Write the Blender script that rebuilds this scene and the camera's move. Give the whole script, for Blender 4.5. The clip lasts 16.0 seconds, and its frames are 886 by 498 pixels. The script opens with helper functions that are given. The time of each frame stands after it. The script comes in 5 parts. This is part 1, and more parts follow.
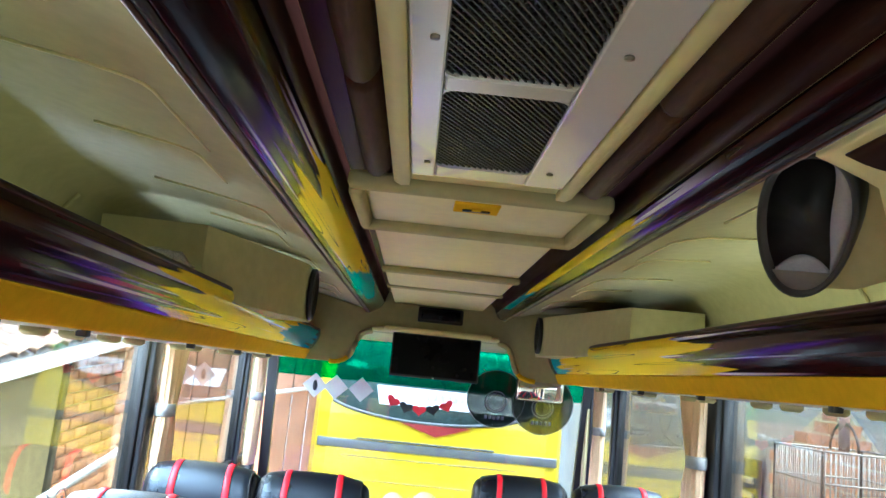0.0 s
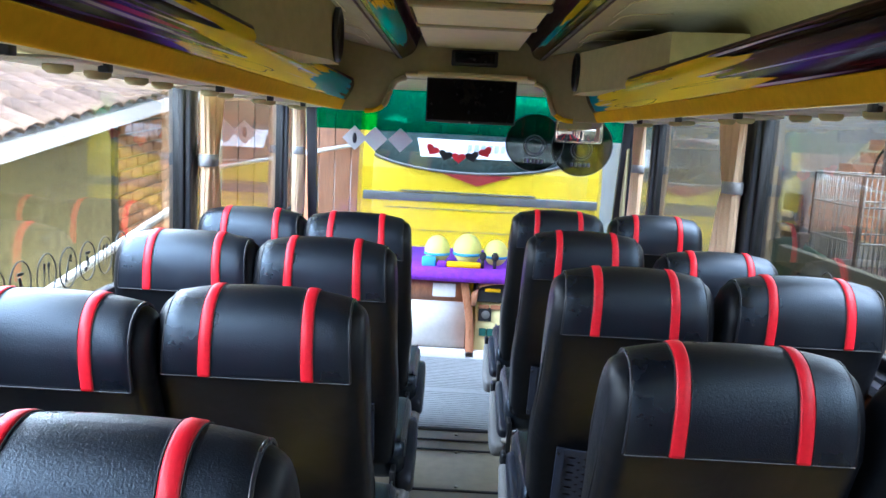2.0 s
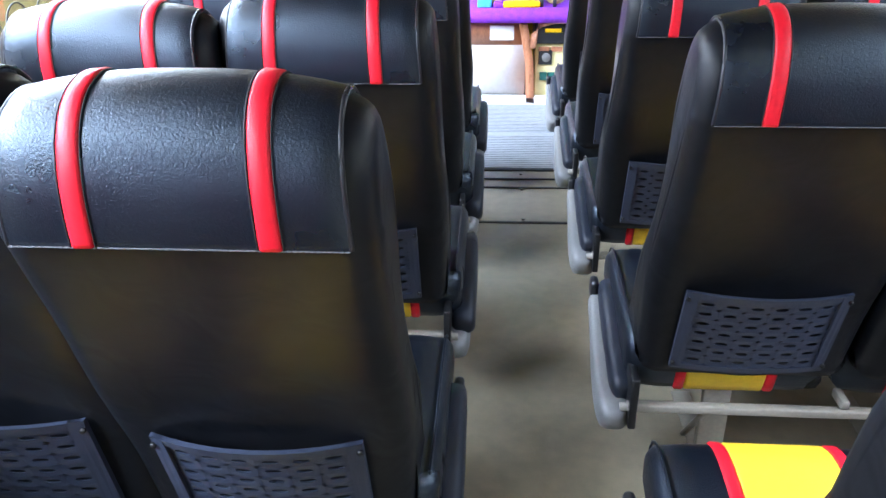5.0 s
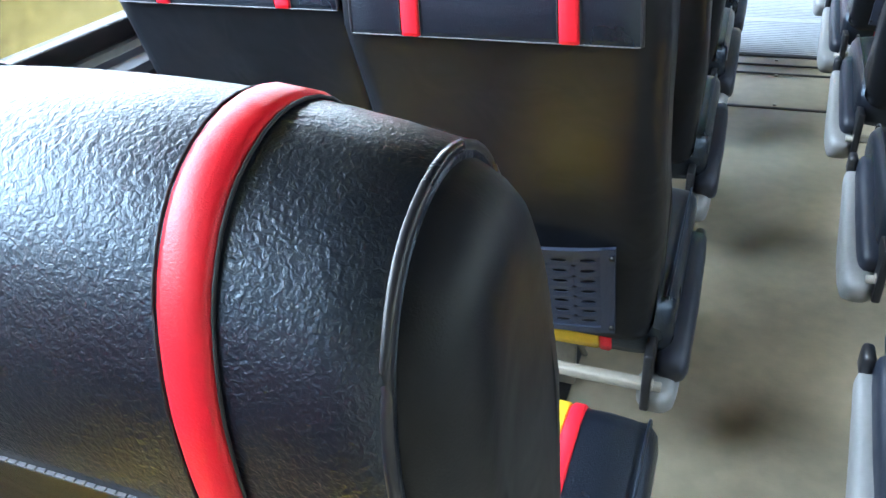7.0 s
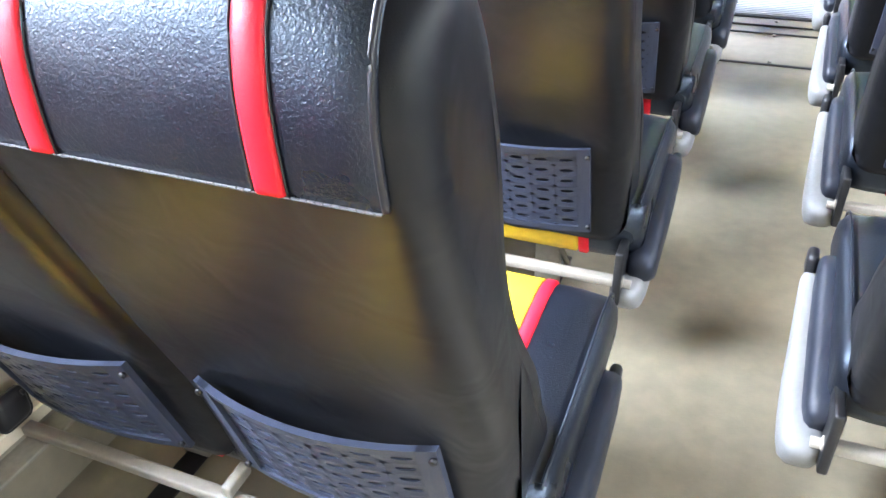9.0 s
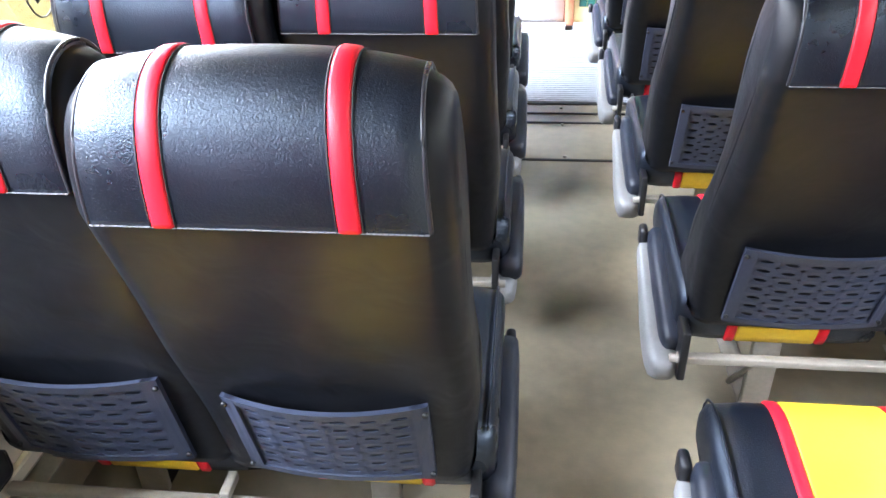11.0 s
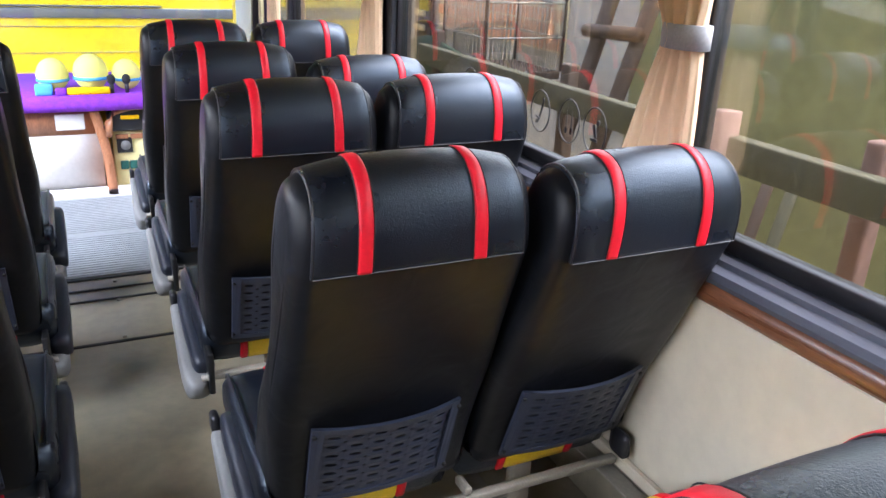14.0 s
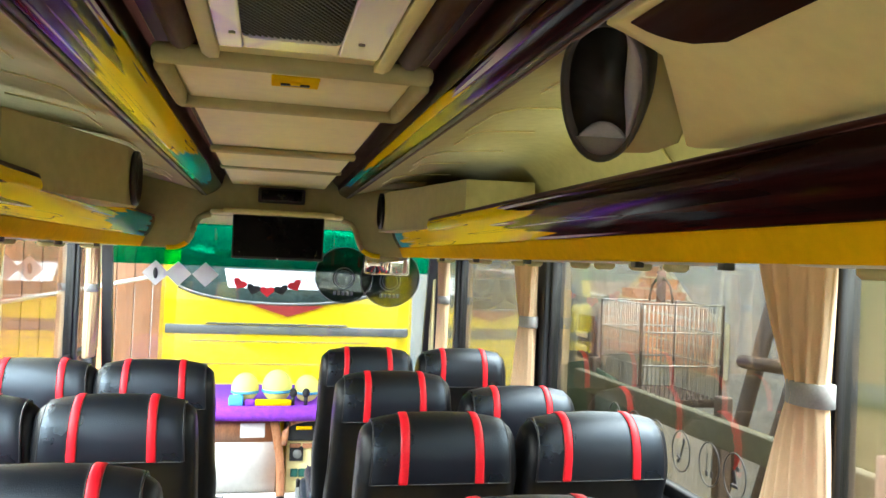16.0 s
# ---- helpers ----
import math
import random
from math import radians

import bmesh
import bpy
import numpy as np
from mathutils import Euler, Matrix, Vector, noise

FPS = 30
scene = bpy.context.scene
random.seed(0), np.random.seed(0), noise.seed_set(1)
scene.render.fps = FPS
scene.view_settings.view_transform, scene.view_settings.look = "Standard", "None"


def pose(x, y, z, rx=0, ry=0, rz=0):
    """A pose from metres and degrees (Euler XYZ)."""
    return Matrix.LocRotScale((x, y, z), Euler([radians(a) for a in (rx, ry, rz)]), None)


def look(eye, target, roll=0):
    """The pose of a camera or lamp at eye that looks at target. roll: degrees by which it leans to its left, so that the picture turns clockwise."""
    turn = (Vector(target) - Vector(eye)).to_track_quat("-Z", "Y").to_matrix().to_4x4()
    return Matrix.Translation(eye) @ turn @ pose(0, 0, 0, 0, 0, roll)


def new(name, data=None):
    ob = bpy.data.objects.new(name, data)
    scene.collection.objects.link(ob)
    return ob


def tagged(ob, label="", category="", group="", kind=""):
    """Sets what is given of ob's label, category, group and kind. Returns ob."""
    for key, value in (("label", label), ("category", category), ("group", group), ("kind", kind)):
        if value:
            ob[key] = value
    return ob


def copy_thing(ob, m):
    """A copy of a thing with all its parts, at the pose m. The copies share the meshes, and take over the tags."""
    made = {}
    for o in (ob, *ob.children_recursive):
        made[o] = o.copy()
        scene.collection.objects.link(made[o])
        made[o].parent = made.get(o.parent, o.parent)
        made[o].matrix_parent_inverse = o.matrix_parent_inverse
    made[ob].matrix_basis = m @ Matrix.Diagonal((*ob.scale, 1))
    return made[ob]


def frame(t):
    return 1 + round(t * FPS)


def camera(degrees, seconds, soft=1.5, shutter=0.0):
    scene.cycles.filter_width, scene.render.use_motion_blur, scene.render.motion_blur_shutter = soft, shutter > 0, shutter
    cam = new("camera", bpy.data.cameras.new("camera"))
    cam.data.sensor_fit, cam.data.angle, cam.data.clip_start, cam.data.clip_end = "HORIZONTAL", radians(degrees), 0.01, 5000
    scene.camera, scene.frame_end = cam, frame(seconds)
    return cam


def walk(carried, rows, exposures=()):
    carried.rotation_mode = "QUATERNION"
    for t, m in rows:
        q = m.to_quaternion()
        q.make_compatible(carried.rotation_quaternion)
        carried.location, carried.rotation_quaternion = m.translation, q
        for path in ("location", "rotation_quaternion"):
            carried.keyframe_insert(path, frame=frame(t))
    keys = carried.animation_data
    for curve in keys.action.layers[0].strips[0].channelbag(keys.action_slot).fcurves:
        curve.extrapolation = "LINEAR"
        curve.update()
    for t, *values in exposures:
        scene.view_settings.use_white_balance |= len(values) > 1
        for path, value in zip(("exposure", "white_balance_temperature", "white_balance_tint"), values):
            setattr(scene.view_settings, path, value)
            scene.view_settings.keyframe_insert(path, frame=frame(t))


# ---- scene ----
cam = camera(59.6, 16.0)
PATH = [
    (0, (-0.118, 0.008, 1.548), (-0.077, 1.982, 1.87), 5.8),
    (0.5, (-0.099, 0.003, 1.533), (-0.014, 1.995, 1.694), 4.5),
    (1, (-0.081, 0.012, 1.512), (-0.027, 2.011, 1.505), 3.9),
    (1.5, (-0.077, 0.014, 1.49), (-0.062, 2.007, 1.318), 3.5),
    (2, (-0.074, 0.02, 1.466), (-0.095, 1.998, 1.168), 3.0),
    (2.5, (-0.078, 0.024, 1.447), (-0.119, 1.983, 1.047), 2.8),
    (3, (-0.082, 0.031, 1.424), (-0.133, 1.967, 0.928), 2.6),
    (3.5, (-0.089, 0.036, 1.401), (-0.158, 1.946, 0.812), 1.8),
    (4, (-0.09, 0.039, 1.368), (-0.182, 1.917, 0.684), 0.6),
    (4.2, (-0.093, 0.04, 1.352), (-0.19, 1.902, 0.63), 0.1),
    (6.3, (-0.133, -0.06, 1.271), (-0.498, 1.63, 0.266), -2.3),
    (6.5, (-0.137, -0.079, 1.264), (-0.569, 1.586, 0.245), -2.7),
    (7, (-0.152, -0.167, 1.247), (-0.805, 1.4, 0.191), -3.9),
    (7.2, (-0.157, -0.219, 1.249), (-0.904, 1.299, 0.182), -4.5),
    (7.5, (-0.155, -0.286, 1.246), (-1.014, 1.164, 0.169), -5.1),
    (8, (-0.128, -0.358, 1.231), (-1.042, 1.04, 0.131), -4.8),
    (8.5, (-0.091, -0.397, 1.214), (-0.933, 1.025, 0.088), -3.6),
    (9, (-0.042, -0.374, 1.22), (-0.708, 1.148, 0.108), -2.4),
    (9.2, (-0.027, -0.347, 1.232), (-0.611, 1.218, 0.132), -1.8),
    (11.3, (-0.177, 0.109, 1.369), (-0.261, 1.819, 0.335), -1.0),
    (11.5, (-0.174, 0.137, 1.364), (-0.151, 1.849, 0.33), -0.3),
    (12, (-0.135, 0.184, 1.378), (0.215, 1.87, 0.361), 1.2),
    (12.5, (-0.099, 0.202, 1.39), (0.51, 1.829, 0.398), 2.1),
    (13, (-0.088, 0.196, 1.404), (0.673, 1.786, 0.459), 3.0),
    (13.5, (-0.079, 0.177, 1.424), (0.753, 1.784, 0.571), 3.1),
    (14, (-0.074, 0.163, 1.442), (0.746, 1.84, 0.724), 2.6),
    (14.5, (-0.066, 0.128, 1.468), (0.699, 1.893, 0.921), 2.6),
    (15, (-0.068, 0.082, 1.494), (0.637, 1.918, 1.135), 3.1),
    (15.5, (-0.059, 0.044, 1.532), (0.55, 1.942, 1.376), 2.7),
    (16, (-0.055, -0.004, 1.546), (0.383, 1.947, 1.581), 2.4),
]
walk(cam, [(t, look(eye, target, roll)) for t, eye, target, roll in PATH],
     [(0.0, 3.85, 5050, 4), (1.5, 3.25, 5050, 8), (2.0, 3.2, 5050, 12), (3.5, 3.15, 5250, 12), (6.3, 4.35, 5300, 20), (7.0, 4.1, 5150, 8), (7.5, 3.85, 5150, 8), (8.0, 4.2, 5150, 8), (9.0, 5.25, 5600, 18), (11.5, 4.5, 5650, 20), (13.0, 4.3, 5350, 24), (14.5, 3.25, 6000, 18), (15.3, 3.55, 6150, 12), (16.0, 3.75, 6200, 4)])

# ---- world and light ----
world = bpy.data.worlds.new("sky_world")
scene.world = world
world.use_nodes = True
wn = world.node_tree
sky = wn.nodes.new("ShaderNodeTexSky")
sky.sky_type = "NISHITA"
sky.sun_disc = False
sky.sun_elevation, sky.sun_rotation = radians(66), radians(118)
sky.air_density, sky.dust_density = 1.0, 3.0
wn.links.new(sky.outputs[0], wn.nodes["Background"].inputs[0])
wn.nodes["Background"].inputs[1].default_value = 0.15
sun = new("sun", bpy.data.lights.new("sun", "SUN"))
sun.data.energy, sun.data.angle, sun.data.color = 1.2, radians(40), (1.0, 0.98, 0.95)
sun.matrix_world = look((5.2, -3, 13.7), (0, 0, 0))
# unseen lamps added over the side windows, boosting sky light too weak alone
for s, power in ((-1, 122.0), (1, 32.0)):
    sky_boost_lamp = new("window_sky_light", bpy.data.lights.new("window_sky_light", "AREA"))
    sky_boost_lamp.data.shape, sky_boost_lamp.data.size, sky_boost_lamp.data.size_y = "RECTANGLE", 1.1, 7.0
    sky_boost_lamp.data.energy, sky_boost_lamp.data.color = power, (0.90, 0.95, 1.0)
    sky_boost_lamp.matrix_world = pose(-0.015 + s * 2.15, 1.6, 2.22, 0, s * 60, 0)


# ---- materials ----
def mat(name, color, rough=0.5, metal=0.0, vary=0.15, scale=8.0, bump=0.0, bump_scale=200.0, coat=0.0, spec=0.5, per_object=0.0, stretch=(1, 1, 1), dents=0.0):
    """A painted, cast or woven surface: two scales of colour variation and a fine relief."""
    m = bpy.data.materials.new(name)
    m.use_nodes = True
    t = m.node_tree
    p = t.nodes["Principled BSDF"]
    p.inputs["Metallic"].default_value = metal
    p.inputs["Coat Weight"].default_value = coat
    p.inputs["Coat Roughness"].default_value = 0.30
    p.inputs["Specular IOR Level"].default_value = spec
    tc = t.nodes.new("ShaderNodeTexCoord")
    mp = t.nodes.new("ShaderNodeMapping")
    mp.inputs["Scale"].default_value = stretch
    t.links.new(tc.outputs["Object"], mp.inputs["Vector"])
    n1 = t.nodes.new("ShaderNodeTexNoise")
    n1.inputs["Scale"].default_value, n1.inputs["Detail"].default_value = scale, 6
    n2 = t.nodes.new("ShaderNodeTexNoise")
    n2.inputs["Scale"].default_value, n2.inputs["Detail"].default_value = scale * 9, 3
    for n in (n1, n2):
        t.links.new(mp.outputs[0], n.inputs["Vector"])
    add = t.nodes.new("ShaderNodeMath")
    add.operation = "ADD"
    t.links.new(n1.outputs[0], add.inputs[0])
    t.links.new(n2.outputs[0], add.inputs[1])
    mr = t.nodes.new("ShaderNodeMapRange")
    mr.inputs["From Min"].default_value, mr.inputs["From Max"].default_value = 0.7, 1.3
    mr.inputs["To Min"].default_value, mr.inputs["To Max"].default_value = 1 - vary, 1 + vary
    t.links.new(add.outputs[0], mr.inputs["Value"])
    last = mr.outputs[0]
    if per_object:
        oi = t.nodes.new("ShaderNodeObjectInfo")
        m2 = t.nodes.new("ShaderNodeMapRange")
        m2.inputs["To Min"].default_value, m2.inputs["To Max"].default_value = 1 - per_object, 1 + per_object
        t.links.new(oi.outputs["Random"], m2.inputs["Value"])
        mm = t.nodes.new("ShaderNodeMath")
        mm.operation = "MULTIPLY"
        t.links.new(last, mm.inputs[0])
        t.links.new(m2.outputs[0], mm.inputs[1])
        last = mm.outputs[0]
    vm = t.nodes.new("ShaderNodeVectorMath")
    vm.operation = "SCALE"
    vm.inputs[0].default_value = color[:3]
    t.links.new(last, vm.inputs["Scale"])
    t.links.new(vm.outputs[0], p.inputs["Base Color"])
    r = t.nodes.new("ShaderNodeMapRange")
    r.inputs["From Min"].default_value, r.inputs["From Max"].default_value = 0.3, 0.7
    r.inputs["To Min"].default_value, r.inputs["To Max"].default_value = max(0.02, rough * 0.82), min(1, rough * 1.18)
    t.links.new(n1.outputs[0], r.inputs["Value"])
    t.links.new(r.outputs[0], p.inputs["Roughness"])
    if bump:
        nb = t.nodes.new("ShaderNodeTexNoise")
        nb.inputs["Scale"].default_value, nb.inputs["Detail"].default_value = bump_scale, 4
        nb.inputs["Distortion"].default_value = 0.6
        t.links.new(mp.outputs[0], nb.inputs["Vector"])
        b = t.nodes.new("ShaderNodeBump")
        b.inputs["Strength"].default_value, b.inputs["Distance"].default_value = bump, 0.002
        t.links.new(nb.outputs[0], b.inputs["Height"])
        t.links.new(b.outputs[0], p.inputs["Normal"])
        if dents:
            nd = t.nodes.new("ShaderNodeTexNoise")
            nd.inputs["Scale"].default_value, nd.inputs["Detail"].default_value, nd.inputs["Distortion"].default_value = 11.0, 2, 0.8
            t.links.new(tc.outputs["Object"], nd.inputs["Vector"])
            bd = t.nodes.new("ShaderNodeBump")
            bd.inputs["Strength"].default_value, bd.inputs["Distance"].default_value = dents, 0.02
            t.links.new(nd.outputs[0], bd.inputs["Height"])
            t.links.new(bd.outputs[0], b.inputs["Normal"])
    return m


def glass(name, tint, gloss=0.04, dirt=0.0):
    """A thin pane: clear or tinted film, mirror-like at grazing angles, with a little dust."""
    m = bpy.data.materials.new(name)
    m.use_nodes = True
    t = m.node_tree
    t.nodes.clear()
    out = t.nodes.new("ShaderNodeOutputMaterial")
    tr = t.nodes.new("ShaderNodeBsdfTransparent")
    tr.inputs[0].default_value = (*tint, 1)
    gl = t.nodes.new("ShaderNodeBsdfGlossy")
    gl.inputs["Roughness"].default_value = 0.0
    lw = t.nodes.new("ShaderNodeLayerWeight")
    lw.inputs["Blend"].default_value = 0.5
    pw = t.nodes.new("ShaderNodeMath")
    pw.operation = "POWER"
    pw.inputs[1].default_value = 4.0
    t.links.new(lw.outputs["Facing"], pw.inputs[0])
    ma = t.nodes.new("ShaderNodeMath")
    ma.operation = "MULTIPLY_ADD"
    ma.inputs[1].default_value, ma.inputs[2].default_value = 1 - gloss, gloss
    t.links.new(pw.outputs[0], ma.inputs[0])
    mix = t.nodes.new("ShaderNodeMixShader")
    t.links.new(ma.outputs[0], mix.inputs[0])
    t.links.new(tr.outputs[0], mix.inputs[1])
    t.links.new(gl.outputs[0], mix.inputs[2])
    last = mix
    if dirt:
        tc = t.nodes.new("ShaderNodeTexCoord")
        mp = t.nodes.new("ShaderNodeMapping")
        mp.inputs["Scale"].default_value = (30, 30, 2.0)
        nz = t.nodes.new("ShaderNodeTexNoise")
        nz.inputs["Scale"].default_value, nz.inputs["Detail"].default_value = 1.5, 8
        t.links.new(tc.outputs["Object"], mp.inputs[0])
        t.links.new(mp.outputs[0], nz.inputs["Vector"])
        rr = t.nodes.new("ShaderNodeMapRange")
        rr.inputs["From Min"].default_value, rr.inputs["From Max"].default_value = 0.5, 0.85
        rr.inputs["To Max"].default_value = dirt
        t.links.new(nz.outputs[0], rr.inputs["Value"])
        df = t.nodes.new("ShaderNodeBsdfDiffuse")
        df.inputs[0].default_value = (0.6, 0.6, 0.56, 1)
        mx = t.nodes.new("ShaderNodeMixShader")
        t.links.new(rr.outputs[0], mx.inputs[0])
        t.links.new(mix.outputs[0], mx.inputs[1])
        t.links.new(df.outputs[0], mx.inputs[2])
        last = mx
    t.links.new(last.outputs[0], out.inputs[0])
    return m


def art(name, streaks, yellow, teal, dark_below=None):
    """Glossy airbrushed paint along the rack: dark maroon, then violet and white streaks, then yellow with black hairlines, then a teal tip."""
    m = bpy.data.materials.new(name)
    m.use_nodes = True
    t = m.node_tree
    p = t.nodes["Principled BSDF"]
    p.inputs["Roughness"].default_value = 0.12
    p.inputs["Specular IOR Level"].default_value = 0.06
    tc = t.nodes.new("ShaderNodeTexCoord")
    sep = t.nodes.new("ShaderNodeSeparateXYZ")
    t.links.new(tc.outputs["Object"], sep.inputs[0])

    def math_node(op, a, b=None, c=None):
        n = t.nodes.new("ShaderNodeMath")
        n.operation = op
        for i, v in enumerate((a, b, c)):
            if v is None:
                continue
            if isinstance(v, (int, float)):
                n.inputs[i].default_value = v
            else:
                t.links.new(v, n.inputs[i])
        return n.outputs[0]

    def streak(scale, along, detail, distortion, shift):
        mp = t.nodes.new("ShaderNodeMapping")
        mp.inputs["Scale"].default_value = (scale, along, scale)
        mp.inputs["Location"].default_value = (shift, shift * 0.7, shift * 0.3)
        # skew the streaks a little, so that they run forwards and upwards
        mp.inputs["Rotation"].default_value = (0.10, 0.0, 0.0)
        t.links.new(tc.outputs["Object"], mp.inputs[0])
        n = t.nodes.new("ShaderNodeTexNoise")
        n.inputs["Scale"].default_value, n.inputs["Detail"].default_value, n.inputs["Distortion"].default_value = 1.0, detail, distortion
        t.links.new(mp.outputs[0], n.inputs["Vector"])
        return n.outputs[0]

    def step(v, lo, hi):
        n = t.nodes.new("ShaderNodeMapRange")
        n.interpolation_type = "SMOOTHSTEP"
        n.inputs["From Min"].default_value, n.inputs["From Max"].default_value = lo, hi
        t.links.new(v, n.inputs["Value"])
        return n.outputs[0]

    def over(base, colour, mask):
        n = t.nodes.new("ShaderNodeMix")
        n.data_type = "RGBA"
        t.links.new(mask, n.inputs[0])
        if isinstance(base, tuple):
            n.inputs[6].default_value = (*base, 1)
        else:
            t.links.new(base, n.inputs[6])
        n.inputs[7].default_value = (*colour, 1)
        return n.outputs[2]
    y = sep.outputs["Y"]
    a, b, c, e = streak(46, 0.9, 1, 0.25, 0.0), streak(62, 0.9, 1, 0.2, 3.0), streak(100, 0.8, 1, 0.2, 7.0), streak(30, 0.8, 2, 0.3, 11.0)
    col = over((0.012, 0.0028, 0.0022), (0.035, 0.007, 0.005), step(streak(50, 0.6, 3, 0.2, 5.0), 0.45, 0.7))
    zone = math_node("MULTIPLY", step(y, yellow - streaks, yellow - streaks * 0.35), step(y, yellow + 0.8, yellow + 0.2))
    col = over(col, (0.20, 0.11, 0.48), math_node("MULTIPLY", zone, step(c, 0.565, 0.585)))
    col = over(col, (0.55, 0.05, 0.12), math_node("MULTIPLY", zone, step(b, 0.68, 0.71)))
    col = over(col, (0.78, 0.78, 0.90), math_node("MULTIPLY", zone, step(c, 0.625, 0.645)))
    yy = math_node("ADD", y, math_node("MULTIPLY_ADD", e, 1.6, -0.7))
    col = over(col, (0.92, 0.68, 0.002), step(yy, yellow, yellow + 0.06))
    inner = step(y, yellow - 0.3, yellow + 0.3)
    col = over(col, (0.035, 0.012, 0.05), math_node("MULTIPLY", inner, step(math_node("ABSOLUTE", math_node("SUBTRACT", a, 0.60)), 0.013, 0.006)))
    col = over(col, (0.75, 0.82, 0.86), math_node("MULTIPLY", step(y, teal - 0.7, teal - 0.2), step(c, 0.63, 0.69)))
    tt = math_node("ADD", y, math_node("MULTIPLY_ADD", e, 1.6, -0.8))
    col = over(col, (0.01, 0.32, 0.34), step(tt, teal, teal + 0.08))
    col = over(col, (0.008, 0.02, 0.022), step(tt, teal + 0.9, teal + 1.2))
    if dark_below is not None:
        zz = math_node("ADD", sep.outputs["Z"], math_node("MULTIPLY_ADD", b, 0.012, -0.006))
        col = over(col, (0.010, 0.003, 0.0025), step(zz, dark_below + 0.003, dark_below - 0.001))
    t.links.new(col, p.inputs["Base Color"])
    return m


def film(name):
    """Pale plastic with a rainbow-tinted decorative film."""
    m = mat(name, (0.62, 0.60, 0.55), 0.22, 0.15, vary=0.1, scale=4)
    t = m.node_tree
    tc = t.nodes.new("ShaderNodeTexCoord")
    n = t.nodes.new("ShaderNodeTexNoise")
    n.inputs["Scale"].default_value, n.inputs["Detail"].default_value, n.inputs["Distortion"].default_value = 5.0, 1, 0.2
    t.links.new(tc.outputs["Object"], n.inputs["Vector"])
    r = t.nodes.new("ShaderNodeValToRGB")
    e = r.color_ramp.elements
    e[0].position, e[0].color = 0.30, (0.62, 0.60, 0.54, 1)
    e[1].position, e[1].color = 0.80, (0.62, 0.60, 0.54, 1)
    for pos, c in ((0.54, (0.60, 0.58, 0.53)), (0.60, (0.46, 0.40, 0.66)), (0.64, (0.62, 0.62, 0.64)), (0.68, (0.48, 0.62, 0.66)), (0.71, (0.66, 0.62, 0.36))):
        k = e.new(pos)
        k.color = (*c, 1)
    t.links.new(n.outputs[0], r.inputs[0])
    t.links.new(r.outputs[0], t.nodes["Principled BSDF"].inputs["Base Color"])
    return m


LEATHER = mat("black_leatherette", (0.0028, 0.0036, 0.0058), 0.30, vary=0.2, scale=6, bump=0.45, bump_scale=340, spec=0.9)
LEATHER.node_tree.nodes["Principled BSDF"].inputs["Specular Tint"].default_value = (0.68, 0.82, 1.0, 1)
VINYL_BACK = mat("black_vinyl_back", (0.0046, 0.0052, 0.0064), 0.36, vary=0.3, scale=4, bump=0.16, bump_scale=900, spec=0.25, dents=0.14)
RED = mat("red_leatherette", (0.62, 0.008, 0.018), 0.40, vary=0.1, scale=10, bump=0.2, bump_scale=800, spec=0.35)
YELLOW_SEAT = mat("yellow_leatherette", (0.75, 0.50, 0.01), 0.45, vary=0.08, scale=10, bump=0.2, bump_scale=700)
STITCH = mat("pale_stitching", (0.11, 0.11, 0.112), 0.7, vary=0.15, scale=60)
PIPING = mat("black_piping", (0.012, 0.012, 0.014), 0.3, vary=0.2, scale=20)
NET = mat("slate_blue_plastic", (0.022, 0.027, 0.042), 0.42, vary=0.15, scale=20, bump=0.15, bump_scale=700)
PAD = mat("dark_armrest_foam", (0.010, 0.013, 0.020), 0.42, vary=0.2, scale=20, bump=0.3, bump_scale=600)
GREY_PLASTIC = mat("light_grey_plastic", (0.17, 0.17, 0.158), 0.5, vary=0.08, scale=12, bump=0.1, bump_scale=500)
FLARE = mat("mid_grey_flare_plastic", (0.30, 0.29, 0.30), 0.35, vary=0.1, scale=20)
STEEL = mat("beige_painted_steel", (0.22, 0.20, 0.155), 0.42, vary=0.12, scale=12)
BLACK_METAL = mat("black_bracket_metal", (0.012, 0.012, 0.012), 0.4, 0.3, vary=0.3, scale=20)
CREAM = mat("cream_trim_panel", (0.74, 0.66, 0.31), 0.5, vary=0.06, scale=3, bump=0.08, bump_scale=300)
CREAM_WALL = mat("cream_wall_vinyl", (0.52, 0.465, 0.335), 0.5, vary=0.07, scale=2.5, bump=0.1, bump_scale=250)
TAUPE = mat("taupe_rack_liner", (0.46, 0.42, 0.215), 0.8, vary=0.08, scale=3, bump=0.08, bump_scale=300, spec=0.05)
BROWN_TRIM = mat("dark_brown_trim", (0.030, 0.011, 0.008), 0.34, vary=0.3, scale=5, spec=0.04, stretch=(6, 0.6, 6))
WOOD_TRIM = mat("varnished_wood_strip", (0.16, 0.06, 0.025), 0.3, vary=0.45, scale=7, coat=0.5, stretch=(8, 0.5, 8))
YELLOW_TRIM = mat("yellow_trim_paint", (0.76, 0.47, 0.003), 0.75, vary=0.08, scale=4, spec=0.01)
ALU = mat("brushed_aluminium_sill", (0.075, 0.08, 0.10), 0.45, 0.2, vary=0.12, scale=10, stretch=(10, 0.5, 10))
RUBBER = mat("black_window_rubber", (0.006, 0.006, 0.007), 0.5, vary=0.2, scale=10)
PILLAR = mat("dark_grey_pillar", (0.011, 0.013, 0.017), 0.5, vary=0.15, scale=8)
FLOOR = mat("beige_vinyl_floor", (0.20, 0.175, 0.115), 0.42, vary=0.16, scale=2.2, bump=0.15, bump_scale=120)
